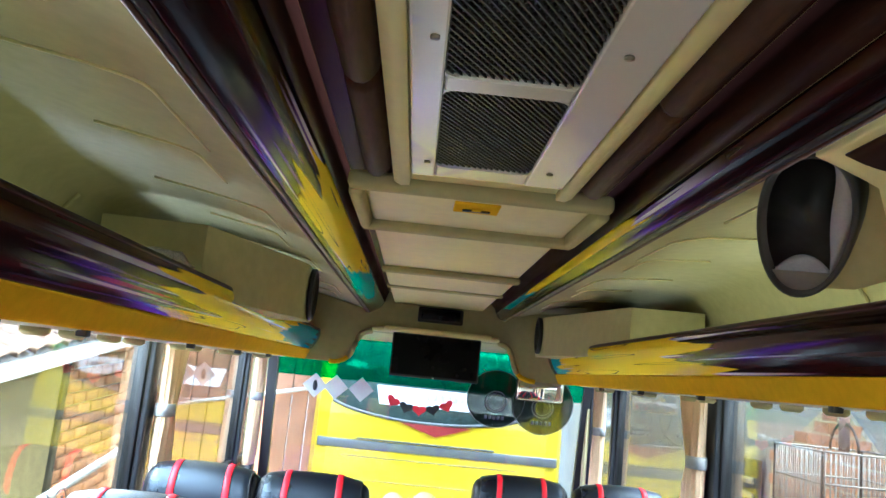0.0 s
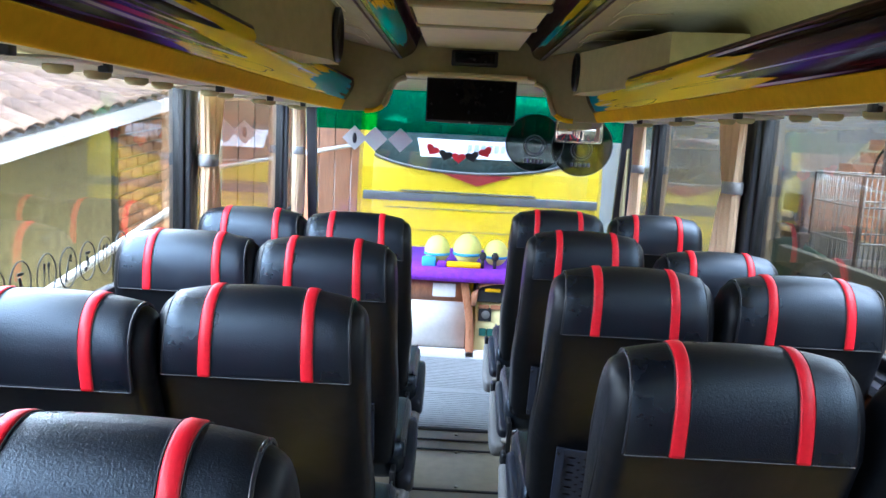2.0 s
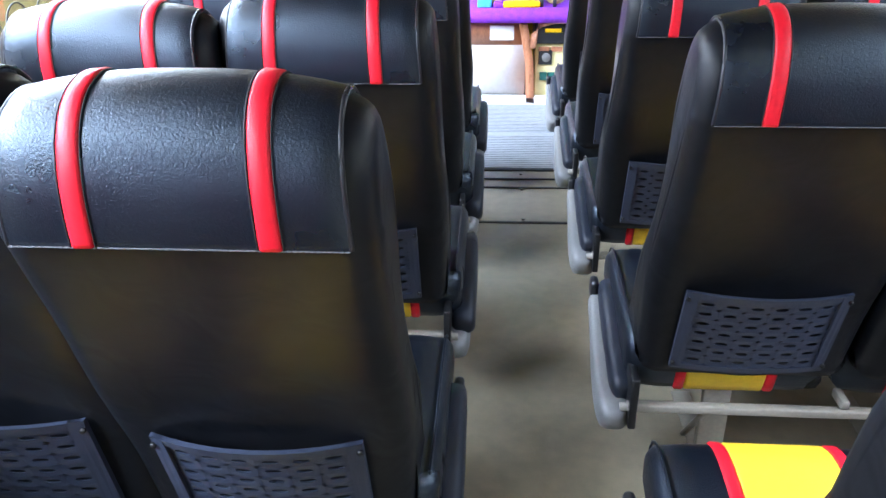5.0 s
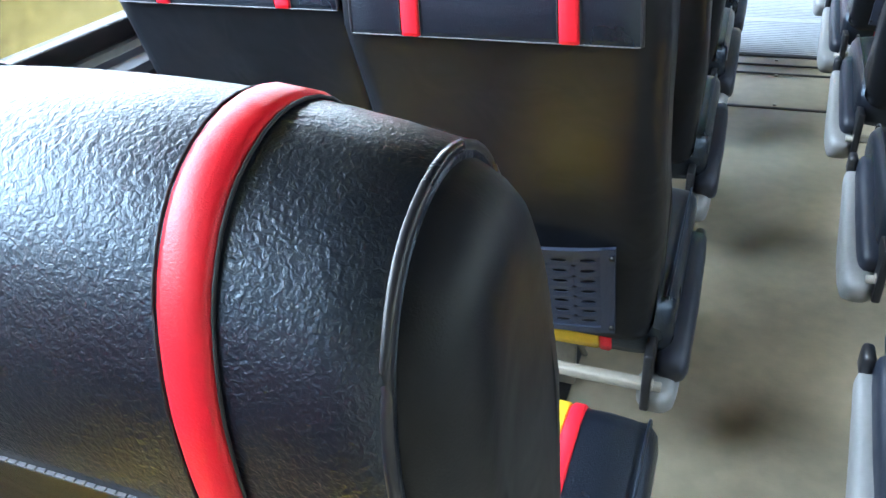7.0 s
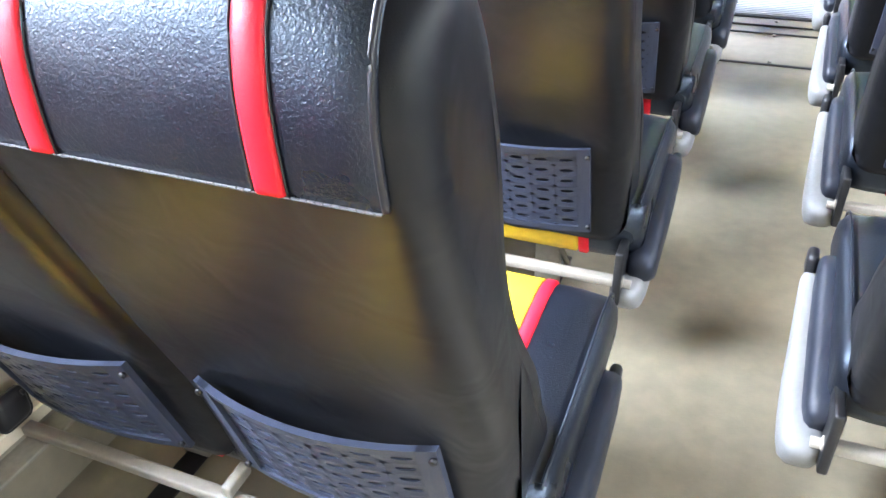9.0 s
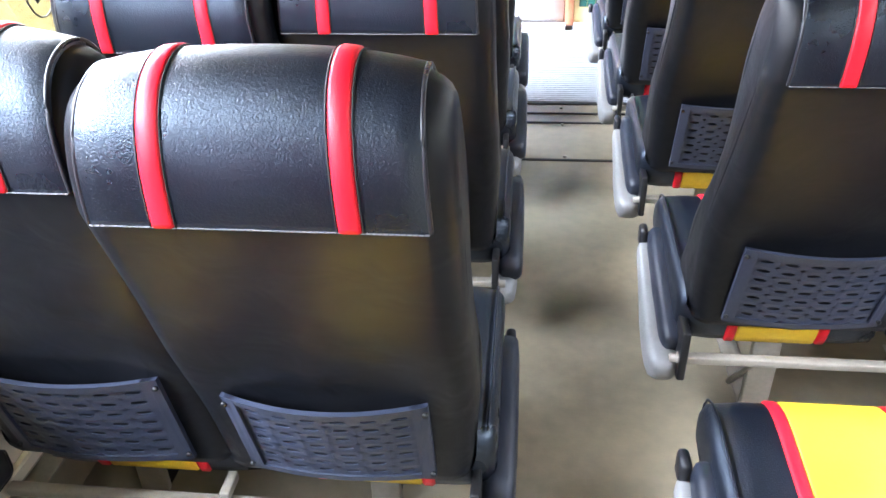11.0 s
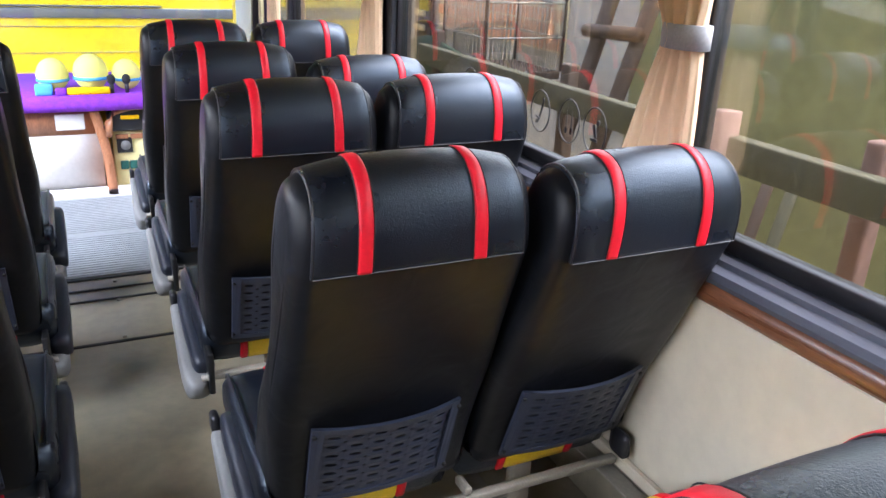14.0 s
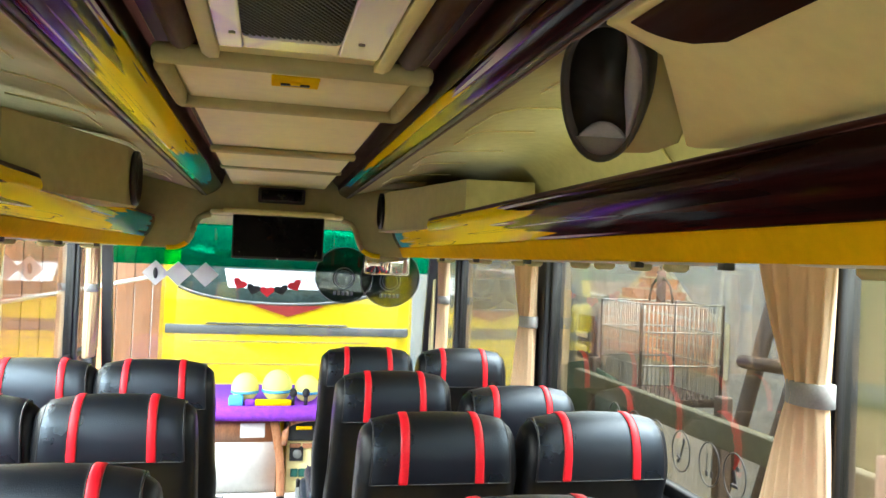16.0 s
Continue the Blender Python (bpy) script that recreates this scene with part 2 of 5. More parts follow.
MAT_GREY = mat("grey_rubber_mat", (0.22, 0.235, 0.24), 0.6, vary=0.15, scale=3, bump=0.2, bump_scale=150)
DARK = mat("dark_gap", (0.008, 0.007, 0.006), 0.6, vary=0.2, scale=8)
CURTAIN = mat("tan_curtain_cloth", (0.70, 0.50, 0.30), 0.85, vary=0.05, scale=14, bump=0.5, bump_scale=500, stretch=(1, 1, 0.3))
TIE = mat("grey_curtain_tie", (0.30, 0.30, 0.29), 0.6, vary=0.12, scale=20)
SCREEN = mat("black_screen", (0.003, 0.003, 0.004), 0.12, vary=0.1, scale=4, spec=0.12)
BLACK_PLASTIC = mat("black_plastic", (0.012, 0.012, 0.013), 0.4, vary=0.15, scale=15)
MESH_BLACK = mat("black_grille", (0.010, 0.010, 0.009), 0.5, vary=0.2, scale=30)
GRILLE_GREY = mat("dark_grey_wire_mesh", (0.06, 0.058, 0.05), 0.45, 0.3, vary=0.2, scale=30)
ROLL = mat("brown_padded_vinyl", (0.055, 0.026, 0.015), 0.5, vary=0.3, scale=6, bump=0.15, bump_scale=300, spec=0.06, stretch=(3, 0.6, 3))
CHROME_HOLO = film("iridescent_panel_film")
GLASS = glass("side_window_glass", (0.64, 0.64, 0.60), 0.06, dirt=0.02)
GLASS_FRONT = glass("windscreen_glass", (0.64, 0.68, 0.68), 0.04)
GREEN_FILM = glass("green_sun_film", (0.004, 0.64, 0.42), 0.05)
SMOKE_FILM = glass("smoke_sticker_film", (0.30, 0.30, 0.27), 0.04)
PURPLE_FUR = mat("purple_dash_fur", (0.20, 0.03, 0.45), 0.95, vary=0.35, scale=30, bump=1.0, bump_scale=180)
WHITE_PLASTIC = mat("white_dash_panel", (0.72, 0.70, 0.66), 0.35, vary=0.06, scale=5)
COPPER_WOOD = mat("reddish_wood_dash_trim", (0.40, 0.17, 0.08), 0.3, vary=0.25, scale=6, coat=0.5, stretch=(4, 4, 1))
YELLOW_PLUSH = mat("pale_yellow_plush", (0.72, 0.70, 0.18), 0.9, vary=0.08, scale=25, bump=0.5, bump_scale=400)
BLUE_PLUSH = mat("blue_plush", (0.08, 0.35, 0.60), 0.9, vary=0.1, scale=25, bump=0.4, bump_scale=400)
YELLOW_BUS = mat("yellow_bus_paint", (0.78, 0.55, 0.004), 0.3, vary=0.04, scale=2, coat=0.4)
GREY_BUS = mat("grey_bus_band", (0.12, 0.12, 0.12), 0.4, vary=0.15, scale=5)
WHITE_PAINT = mat("white_paint", (0.80, 0.80, 0.78), 0.45, vary=0.05, scale=4)
TAG_CARD = mat("dull_white_card", (0.36, 0.36, 0.34), 0.6, vary=0.08, scale=20)
SIGN_GREY = mat("grey_sign_bars", (0.35, 0.36, 0.38), 0.5, vary=0.1, scale=9)
MAROON = mat("maroon_emblem", (0.30, 0.03, 0.03), 0.4, vary=0.1, scale=9)
BRICK = mat("orange_brick", (0.52, 0.27, 0.11), 0.85, vary=0.3, scale=9, bump=0.6, bump_scale=60, per_object=0.3)
SALMON_BRICK = mat("salmon_brick", (0.60, 0.29, 0.15), 0.85, vary=0.25, scale=9, bump=0.5, bump_scale=60, per_object=0.25)
MORTAR = mat("pale_mortar", (0.66, 0.56, 0.36), 0.9, vary=0.2, scale=8, bump=0.5, bump_scale=60)
PLASTER = mat("olive_plaster", (0.34, 0.30, 0.13), 0.85, vary=0.25, scale=1.6, bump=0.3, bump_scale=30)
CLAY = mat("weathered_roof_tile", (0.34, 0.24, 0.18), 0.85, vary=0.35, scale=7, bump=0.5, bump_scale=50, per_object=0.25)
ZINC = mat("zinc_sheet", (0.42, 0.43, 0.45), 0.4, 0.5, vary=0.15, scale=3)
CONCRETE = mat("pale_concrete", (0.44, 0.42, 0.37), 0.85, vary=0.2, scale=1.8, bump=0.3, bump_scale=40)
GREENISH = mat("mossy_plaster", (0.23, 0.22, 0.088), 0.85, vary=0.18, scale=1.5, bump=0.3, bump_scale=40)
OLD_WOOD = mat("weathered_wood", (0.065, 0.058, 0.028), 0.8, vary=0.35, scale=5, bump=0.5, bump_scale=60, stretch=(5, 5, 0.7))
DARK_WOOD = mat("dark_wood", (0.06, 0.035, 0.02), 0.7, vary=0.3, scale=6, bump=0.4, bump_scale=60)
PALE_WOOD = mat("pale_wood_shutter", (0.52, 0.40, 0.22), 0.7, vary=0.2, scale=5, bump=0.3, bump_scale=60)
GROUND = mat("packed_earth", (0.52, 0.46, 0.36), 0.95, vary=0.3, scale=1.2, bump=0.6, bump_scale=12)
TERRACOTTA = mat("terracotta_boards", (0.45, 0.22, 0.12), 0.8, vary=0.3, scale=5, bump=0.3, bump_scale=40)
RED_BROWN = mat("red_brown_wall", (0.17, 0.095, 0.07), 0.8, vary=0.3, scale=4, bump=0.3, bump_scale=40)
HEART_RED = mat("red_felt", (0.55, 0.02, 0.03), 0.85, vary=0.1, scale=30)
HEART_BLACK = mat("black_felt", (0.012, 0.012, 0.012), 0.85, vary=0.1, scale=30)
STICKER_LINE = mat("black_sticker_ink", (0.01, 0.01, 0.01), 0.5, vary=0.1, scale=30)
WIRE = mat("pale_cage_wire", (0.33, 0.31, 0.27), 0.45, 0.3, vary=0.1, scale=20)
GREEN_NET = mat("dark_green_netting", (0.03, 0.05, 0.025), 0.9, vary=0.4, scale=20, bump=0.8, bump_scale=90)
BAG = mat("clear_crumpled_plastic", (0.35, 0.35, 0.36), 0.15, vary=0.4, scale=20, bump=0.9, bump_scale=50)
LAMP_PLASTIC = mat("white_lamp_plastic", (0.70, 0.68, 0.62), 0.35, vary=0.06, scale=12)
GREEN_SWITCH = mat("dark_green_switch", (0.02, 0.10, 0.08), 0.4, vary=0.2, scale=30)
ART_FASCIA_R = art("airbrushed_fascia_right", 0.75, 2.25, 4.2)
ART_FASCIA_L = art("airbrushed_fascia_left", 0.9, 2.0, 3.5)
ART_BAND_R = art("airbrushed_band_right", 0.6, 1.75, 3.15, 1.915)
ART_BAND_L = art("airbrushed_band_left", 0.65, 1.62, 2.85, 1.878)


# ---- building helpers ----
def part(name, bm, material, parent=None, label="", smooth=True):
    me = bpy.data.meshes.new(name)
    bmesh.ops.recalc_face_normals(bm, faces=bm.faces[:])
    bm.to_mesh(me)
    bm.free()
    for f in me.polygons:
        f.use_smooth = smooth
    me.materials.append(material)
    ob = new(name, me)
    if parent is not None:
        ob.parent = parent
    if label:
        ob["label"] = label
    return ob


def share(name, src, parent, m=None, label=""):
    ob = new(name, src.data)
    ob.parent = parent
    if m is not None:
        ob.matrix_basis = m
    if label:
        ob["label"] = label
    return ob


def thing(name, label, category, group="", at=None):
    ob = new(name)
    ob.empty_display_size = 0.05
    if at is not None:
        ob.matrix_basis = at
    return tagged(ob, label, category, group)


def box(x0, x1, y0, y1, z0, z1, bevel=0.0, seg=2, bm=None):
    """A box with rounded edges."""
    b = bmesh.new()
    bmesh.ops.create_cube(b, size=1.0)
    bmesh.ops.scale(b, vec=(x1 - x0, y1 - y0, z1 - z0), verts=b.verts)
    bmesh.ops.translate(b, vec=((x0 + x1) / 2, (y0 + y1) / 2, (z0 + z1) / 2), verts=b.verts)
    if bevel:
        bmesh.ops.bevel(b, geom=b.edges[:], offset=bevel, segments=seg, affect="EDGES", profile=0.5)
    return join(bm, b) if bm is not None else b


def join(bm, other, m=None):
    me = bpy.data.meshes.new("join")
    if m is not None:
        other.transform(m)
    other.to_mesh(me)
    other.free()
    bm.from_mesh(me)
    bpy.data.meshes.remove(me)
    return bm


def loft(sections, caps=True, closed=True, bm=None):
    """Skin a row of sections (each a list of points)."""
    b = bm if bm is not None else bmesh.new()
    rows = [[b.verts.new(p) for p in s] for s in sections]
    n = len(rows[0])
    for r0, r1 in zip(rows, rows[1:]):
        for i in range(n if closed else n - 1):
            j = (i + 1) % n
            b.faces.new((r0[i], r0[j], r1[j], r1[i]))
    if caps and closed:
        b.faces.new(rows[0][::-1])
        b.faces.new(rows[-1])
    return b


def sweep_y(profile, ys, bm=None):
    """A closed (x, z) profile carried along y."""
    return loft([[(x, y, z) for x, z in profile] for y in ys], bm=bm)


def tube(points, radius, n=8, bm=None, flat=1.0):
    """A round bar along a line of points."""
    pts = [Vector(p) for p in points]
    secs = []
    for i, p in enumerate(pts):
        d = (pts[min(i + 1, len(pts) - 1)] - pts[max(i - 1, 0)]).normalized()
        a = d.cross(Vector((0, 0, 1)) if abs(d.z) < 0.95 else Vector((1, 0, 0))).normalized()
        c = a.cross(d).normalized()
        secs.append([p + a * math.cos(k * math.tau / n) * radius + c * math.sin(k * math.tau / n) * radius * flat for k in range(n)])
    return loft(secs, bm=bm)


def thicken(line, width):
    """A closed profile of the given thickness along an open (x, z) line; the second side is offset to the left."""
    out = []
    for i, (x, z) in enumerate(line):
        x0, z0 = line[max(i - 1, 0)]
        x1, z1 = line[min(i + 1, len(line) - 1)]
        dx, dz = x1 - x0, z1 - z0
        k = math.hypot(dx, dz)
        out.append((x - dz / k * width, z + dx / k * width))
    return list(line) + out[::-1]


def smooth_line(pts, steps=5):
    """Catmull-Rom through the points."""
    out = []
    p = [pts[0], *pts, pts[-1]]
    for i in range(1, len(p) - 2):
        for k in range(steps):
            s = k / steps
            out.append(tuple(0.5 * (2 * b + (c - a) * s + (2 * a - 5 * b + 4 * c - d) * s * s + (3 * b - a - 3 * c + d) * s ** 3)
                             for a, b, c, d in zip(p[i - 1], p[i], p[i + 1], p[i + 2])))
    out.append(tuple(pts[-1]))
    return out


def disc(r, depth, n=24, m=None):
    b = bmesh.new()
    bmesh.ops.create_cone(b, cap_ends=True, segments=n, radius1=r, radius2=r, depth=depth)
    if m is not None:
        b.transform(m)
    return b


def ball(rx, ry, rz, at, seg=20, rings=12):
    b = bmesh.new()
    bmesh.ops.create_uvsphere(b, u_segments=seg, v_segments=rings, radius=1)
    bmesh.ops.scale(b, vec=(rx, ry, rz), verts=b.verts)
    bmesh.ops.translate(b, vec=at, verts=b.verts)
    return b

# ---- bus shell ----
Y_BACK, Y_BULK, Y_FRONT = -2.2, 4.62, 5.62
C = -0.015
HALF = 1.15


def structure(name, bm, material, label, smooth=False, parent=None):
    ob = part(name, bm, material, parent, label, smooth)
    ob["kind"] = "structure"
    return ob


floor = structure("floor", box(-1.2, 1.2, Y_BACK, 3.05, -0.12, 0.0), FLOOR, "beige vinyl bus floor with worn patches along the aisle")
structure("floor_front", box(-1.2, 1.2, 3.052, 5.9, -0.12, -0.002), FLOOR, "beige vinyl floor by the front step")
trim = bmesh.new()
for y, w in ((3.032, 0.018), (3.448, 0.014), (3.565, 0.014), (3.69, 0.018), (4.27, 0.012)):
    box(-0.45, 0.45, y, y + w, -0.001, 0.005, 0.002, 1, trim)
structure("floor_trim", trim, DARK, "dark rubber joint strips across the aisle floor")
for y in (3.075, 3.43, 3.64):
    s = tagged(part("floor_screw", disc(0.008, 0.006, 12, pose(0.0, y, 0.003)), STEEL), "round steel floor screw in the aisle", "screw", "aisle floor screws")
structure("floor_mat", box(-0.44, 0.44, 3.715, 4.93, 0.0, 0.010, 0.003), MAT_GREY, "grey ribbed rubber mat at the front of the aisle")
ribs = bmesh.new()
for i in range(40):
    y = 3.73 + i * 0.0297
    if abs(y - 4.276) > 0.02:
        box(-0.43, 0.43, y, y + 0.012, 0.0085, 0.0125, 0, 1, ribs)
structure("floor_mat_ribs", ribs, MAT_GREY, "grey rubber ribs across the mat")

WINDOWS = {1: [(-2.1, -0.48), (-0.41, 1.445), (1.487, 3.18), (3.32, 4.80), (4.86, 5.54)], -1: [(-2.1, -0.70), (-0.62, 1.16), (1.24, 3.17), (3.27, 4.98), (5.03, 5.54)]}
Z_SILL, Z_HEAD = 0.895, 1.625


def side_wall(s, name):
    """Lower wall, wood strip, sill, window rubbers, pillars and panes of one side."""
    a = HALF
    X = lambda u0, u1: (min(C + s * u0, C + s * u1), max(C + s * u0, C + s * u1))
    wall = structure("wall_" + name, box(*X(a, a + 0.08), Y_BACK, Y_FRONT if s > 0 else 4.94, -0.12, 0.745, 0.004, 1), CREAM_WALL, "cream vinyl lower side wall of the bus")
    structure("wall_kick_" + name, box(*X(a - 0.010, a - 0.001), Y_BACK, 4.90, 0.0, 0.188, 0.002, 1), FLOOR, "beige floor vinyl turned up against the side wall")
    structure("wall_ledge_" + name, box(*X(a - 0.022, a - 0.001), Y_BACK, 4.90, 0.189, 0.222, 0.004, 1), CREAM_WALL, "narrow cream ledge along the side wall")
    structure("wall_head_" + name, box(*X(a, a + 0.08), Y_BACK, Y_FRONT, Z_HEAD, 2.0695), CREAM_WALL, "cream upper side wall behind the luggage rack")
    structure("trim_wood_" + name, sweep_y([(C + s * x, z) for x, z in ((a + 0.004, 0.748), (a - 0.012, 0.752), (a - 0.020, 0.775), (a - 0.012, 0.803), (a + 0.004, 0.806))], (Y_BACK, Y_FRONT if s > 0 else 4.94)), WOOD_TRIM,
              "dark varnished wood strip below the window sill", True)
    structure("sill_" + name, sweep_y([(C + s * x, z) for x, z in ((a + 0.07, 0.808), (a - 0.030, 0.808), (a - 0.034, 0.820), (a - 0.030, 0.836), (a - 0.012, 0.846), (a - 0.010, 0.858), (a + 0.004, 0.866), (a + 0.07, 0.868))], (Y_BACK, Y_FRONT if s > 0 else 4.94)), ALU,
              "brushed aluminium window sill rail", False)
    structure("wall_band_" + name, box(*X(a + 0.004, a + 0.08), Y_BACK, Y_FRONT if s > 0 else 4.94, 0.746, 0.807), BROWN_TRIM, "dark brown wall band behind the strip")
    edges = WINDOWS[s]
    for (p0, p1), (q0, q1) in zip(edges, edges[1:]):
        structure("pillar_" + name, box(*X(a - 0.012, a + 0.08), p1 + 0.001, q0 - 0.001, 0.869, Z_HEAD + 0.02, 0.008, 2), PILLAR, "dark grey window pillar", True)
    structure("pillar_rear_" + name, box(*X(a, a + 0.08), Y_BACK, edges[0][0], 0.868, Z_HEAD), PILLAR, "dark rear pillar")
    structure("pillar_front_" + name, box(*X(a - 0.01, a + 0.08), edges[-1][1], Y_FRONT, 0.868, Z_HEAD, 0.006), TAUPE, "taupe front corner pillar", True)
    for i, (y0, y1) in enumerate(edges):
        w = thing("window_%d" % (i + 1 + (5 if s > 0 else 0)), "large fixed bus side window with black rubber edge", "window")
        w["kind"] = "structure"
        r = bmesh.new()
        box(*X(a + 0.010, a + 0.05), y0, y1, 0.869, Z_SILL + 0.012, 0.004, 1, r)
        box(*X(a + 0.010, a + 0.05), y0, y1, Z_HEAD - 0.012, Z_HEAD - 0.0005, 0.004, 1, r)
        box(*X(a + 0.012, a + 0.05), y0, y0 + 0.014, Z_SILL + 0.0125, Z_HEAD - 0.0125, 0.004, 1, r)
        box(*X(a + 0.012, a + 0.05), y1 - 0.014, y1, Z_SILL + 0.0125, Z_HEAD - 0.0125, 0.004, 1, r)
        part("rubber_frame", r, RUBBER, w, "black rubber window frame")
        g = part("pane", box(*X(a + 0.026, a + 0.031), y0 + 0.012, y1 - 0.012, Z_SILL + 0.010, Z_HEAD - 0.010), GLASS, w, "tinted glass pane with dust streaks", False)
        g.visible_shadow = False
    return wall


side_wall(1, "right")
side_wall(-1, "left")
door = thing("door_1", "glazed front passenger door with black rubber edges", "door")
door["kind"] = "structure"
g = part("pane", box(C - HALF - 0.031, C - HALF - 0.026, 5.08, 5.49, 0.10, 0.868), GLASS, door, "lower door glass", False)
g.visible_shadow = False
part("stile", box(C - HALF - 0.07, C - HALF + 0.005, 4.945, 5.075, -0.12, 0.868, 0.006), PILLAR, door, "dark door stile")
part("stile", box(C - HALF - 0.07, C - HALF + 0.005, 5.495, 5.62, -0.12, 0.868, 0.006), PILLAR, door, "dark door stile")
part("kick_panel", box(C - HALF - 0.06, C - HALF - 0.005, 5.0755, 5.4945, -0.12, 0.099, 0.004), PILLAR, door, "dark kick panel")
structure("wall_rear", box(-1.22, 1.22, Y_BACK - 0.08, Y_BACK - 0.001, -0.12, 2.1), CREAM_WALL, "cream rear wall of the bus")
structure("roof", box(-1.22, 1.22, Y_BACK - 0.08, Y_FRONT + 0.1, 2.07, 2.12), CREAM, "bus roof skin")

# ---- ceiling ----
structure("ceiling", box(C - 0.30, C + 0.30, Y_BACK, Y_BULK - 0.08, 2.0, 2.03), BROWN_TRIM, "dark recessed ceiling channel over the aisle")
for y0, y1, z in ((2.075, 2.975, 1.945), (2.99, 3.56, 1.935), (3.575, Y_BULK - 0.10, 1.94)):
    structure("ceiling_panel", box(C - 0.262, C + 0.262, y0, y1, z, 1.965, 0.009, 2), CREAM, "cream moulded ceiling panel between cross ribs", True)
structure("ceiling_rib", box(C - 0.268, C + 0.268, 2.95, 3.005, 1.922, 1.945, 0.008), TAUPE, "taupe cross rib of the ceiling", True)
structure("ceiling_rib_front", box(C - 0.268, C + 0.268, 3.545, 3.59, 1.925, 1.945, 0.008), TAUPE, "taupe cross rib near the front", True)

hatch = thing("roof_hatch", "cream roof escape hatch with rounded frame and yellow latch plate", "hatch")
fr = bmesh.new()
box(C - 0.285, C + 0.285, 1.595, 1.637, 1.921, 1.96, 0.012, 2, fr)
box(C - 0.285, C + 0.285, 2.015, 2.055, 1.912, 1.96, 0.012, 2, fr)
box(C - 0.285, C - 0.255, 1.6375, 2.0145, 1.91, 1.96, 0.010, 2, fr)
box(C + 0.255, C + 0.285, 1.6375, 2.0145, 1.91, 1.96, 0.010, 2, fr)
part("frame", fr, TAUPE, hatch, "taupe rounded hatch frame")
part("lid", box(C - 0.254, C + 0.254, 1.638, 2.014, 1.934, 1.955, 0.012, 3), CREAM, hatch, "cream hatch lid")
lp = part("latch_plate", box(C - 0.052, C + 0.052, 1.690, 1.782, 1.928, 1.935, 0.003), YELLOW_TRIM, hatch, "small yellow latch plate")
part("latch", box(C - 0.032, C + 0.032, 1.738, 1.752, 1.9235, 1.9275, 0.0015), BLACK_PLASTIC, lp, "black latch lever")
part("latch_grip", box(C - 0.011, C + 0.011, 1.714, 1.736, 1.9225, 1.9275, 0.002), YELLOW_TRIM, lp, "yellow latch grip")
lens = tagged(part("ceiling_lamp", loft([[(C + 0.085 * k * math.cos(a), 2.110 + 0.028 * k * math.sin(a), z) for a in [i * math.tau / 20 for i in range(20)]] for k, z in ((1, 1.944), (0.95, 1.936), (0.6, 1.930), (0.15, 1.928))]), LAMP_PLASTIC),
              "shallow oval ceiling lamp lens, unlit", "lamp")

# air conditioning unit in the ceiling
ac = thing("ceiling_air_unit", "long ceiling air unit with black slatted grilles in a shiny frame", "air vent")
ub = bmesh.new()
box(C - 0.19, C + 0.19, Y_BACK + 0.1, 1.590, 1.945, 1.975, 0.01, 2, ub)
part("housing", ub, CREAM, ac, "cream housing")
sd = bmesh.new()
for s in (-1, 1):
    sweep_y([(C + s * x, z) for x, z in ((0.152, 1.9445), (0.153, 1.930), (0.172, 1.928), (0.186, 1.936), (0.188, 1.9445))], (Y_BACK + 0.1, 1.575), sd)
part("side_duct", sd, CREAM, ac, "narrow cream side strips")
GX0, GX1 = -0.118, 0.056
GY = [(-1.7, -1.28), (-1.23, -0.81), (-0.76, -0.34), (-0.29, 0.13), (0.18, 0.52), (0.57, 0.96), (1.01, 1.40)]
fb = bmesh.new()
box(C - 0.149, GX0 - 0.0005, -1.8, 1.475, 1.928, 1.944, 0.004, 2, fb)
box(GX1 + 0.0005, C + 0.149, -1.8, 1.475, 1.928, 1.944, 0.004, 2, fb)
for (a0, a1), (b0, b1) in zip([(-1.8, -1.75)] + GY, GY + [(1.47, 1.475)]):
    box(GX0, GX1, a1, b0, 1.928, 1.944, 0.004, 2, fb)
# rounded inner corners of the openings
for y0, y1 in GY[2:]:
    for cx, sx in ((GX0, 1), (GX1, -1)):
        for cy, sy in ((y0, 1), (y1, -1)):
            pts = [(cx, cy)] + [(cx + sx * 0.018 * (1 - math.sin(a)), cy + sy * 0.018 * (1 - math.cos(a))) for a in [i * math.pi / 2 / 6 for i in range(7)]]
            loft([[(px, py, 1.929) for px, py in pts], [(px, py, 1.9395) for px, py in pts]], bm=fb)
part("grille_frame", fb, CHROME_HOLO, ac, "pale grille frame with iridescent film", False)
for y0, y1 in GY[2:]:
    g = part("grille", box(GX0 + 0.0005, GX1 - 0.0005, y0, y1, 1.9405, 1.9445), DARK, ac, "black grille")
    sl = bmesh.new()
    for slope, w, zlo, step in ((0.62, 0.0013, 1.9320, 0.0105), (-0.62, 0.0008, 1.9345, 0.0105)):
        reach = abs(slope) * (y1 - y0)
        k = GX0 - reach
        while k < GX1 + reach:
            ya, yb = y0, y1
            if slope > 0:
                ya, yb = max(y0, y0 + (GX0 - k) / slope), min(y1, y0 + (GX1 - k) / slope)
            else:
                ya, yb = max(y0, y0 + (GX1 - k) / slope), min(y1, y0 + (GX0 - k) / slope)
            if yb - ya > 0.005:
                xa, xb = k + slope * (ya - y0), k + slope * (yb - y0)
                loft([[(x - w, y, zlo), (x + w, y, zlo), (x + w, y, zlo + 0.005), (x - w, y, zlo + 0.005)] for x, y in ((xa, ya), (xb, yb))], bm=sl)
            k += step
    part("slat", sl, GRILLE_GREY, g, "diagonal dark wire mesh", False)
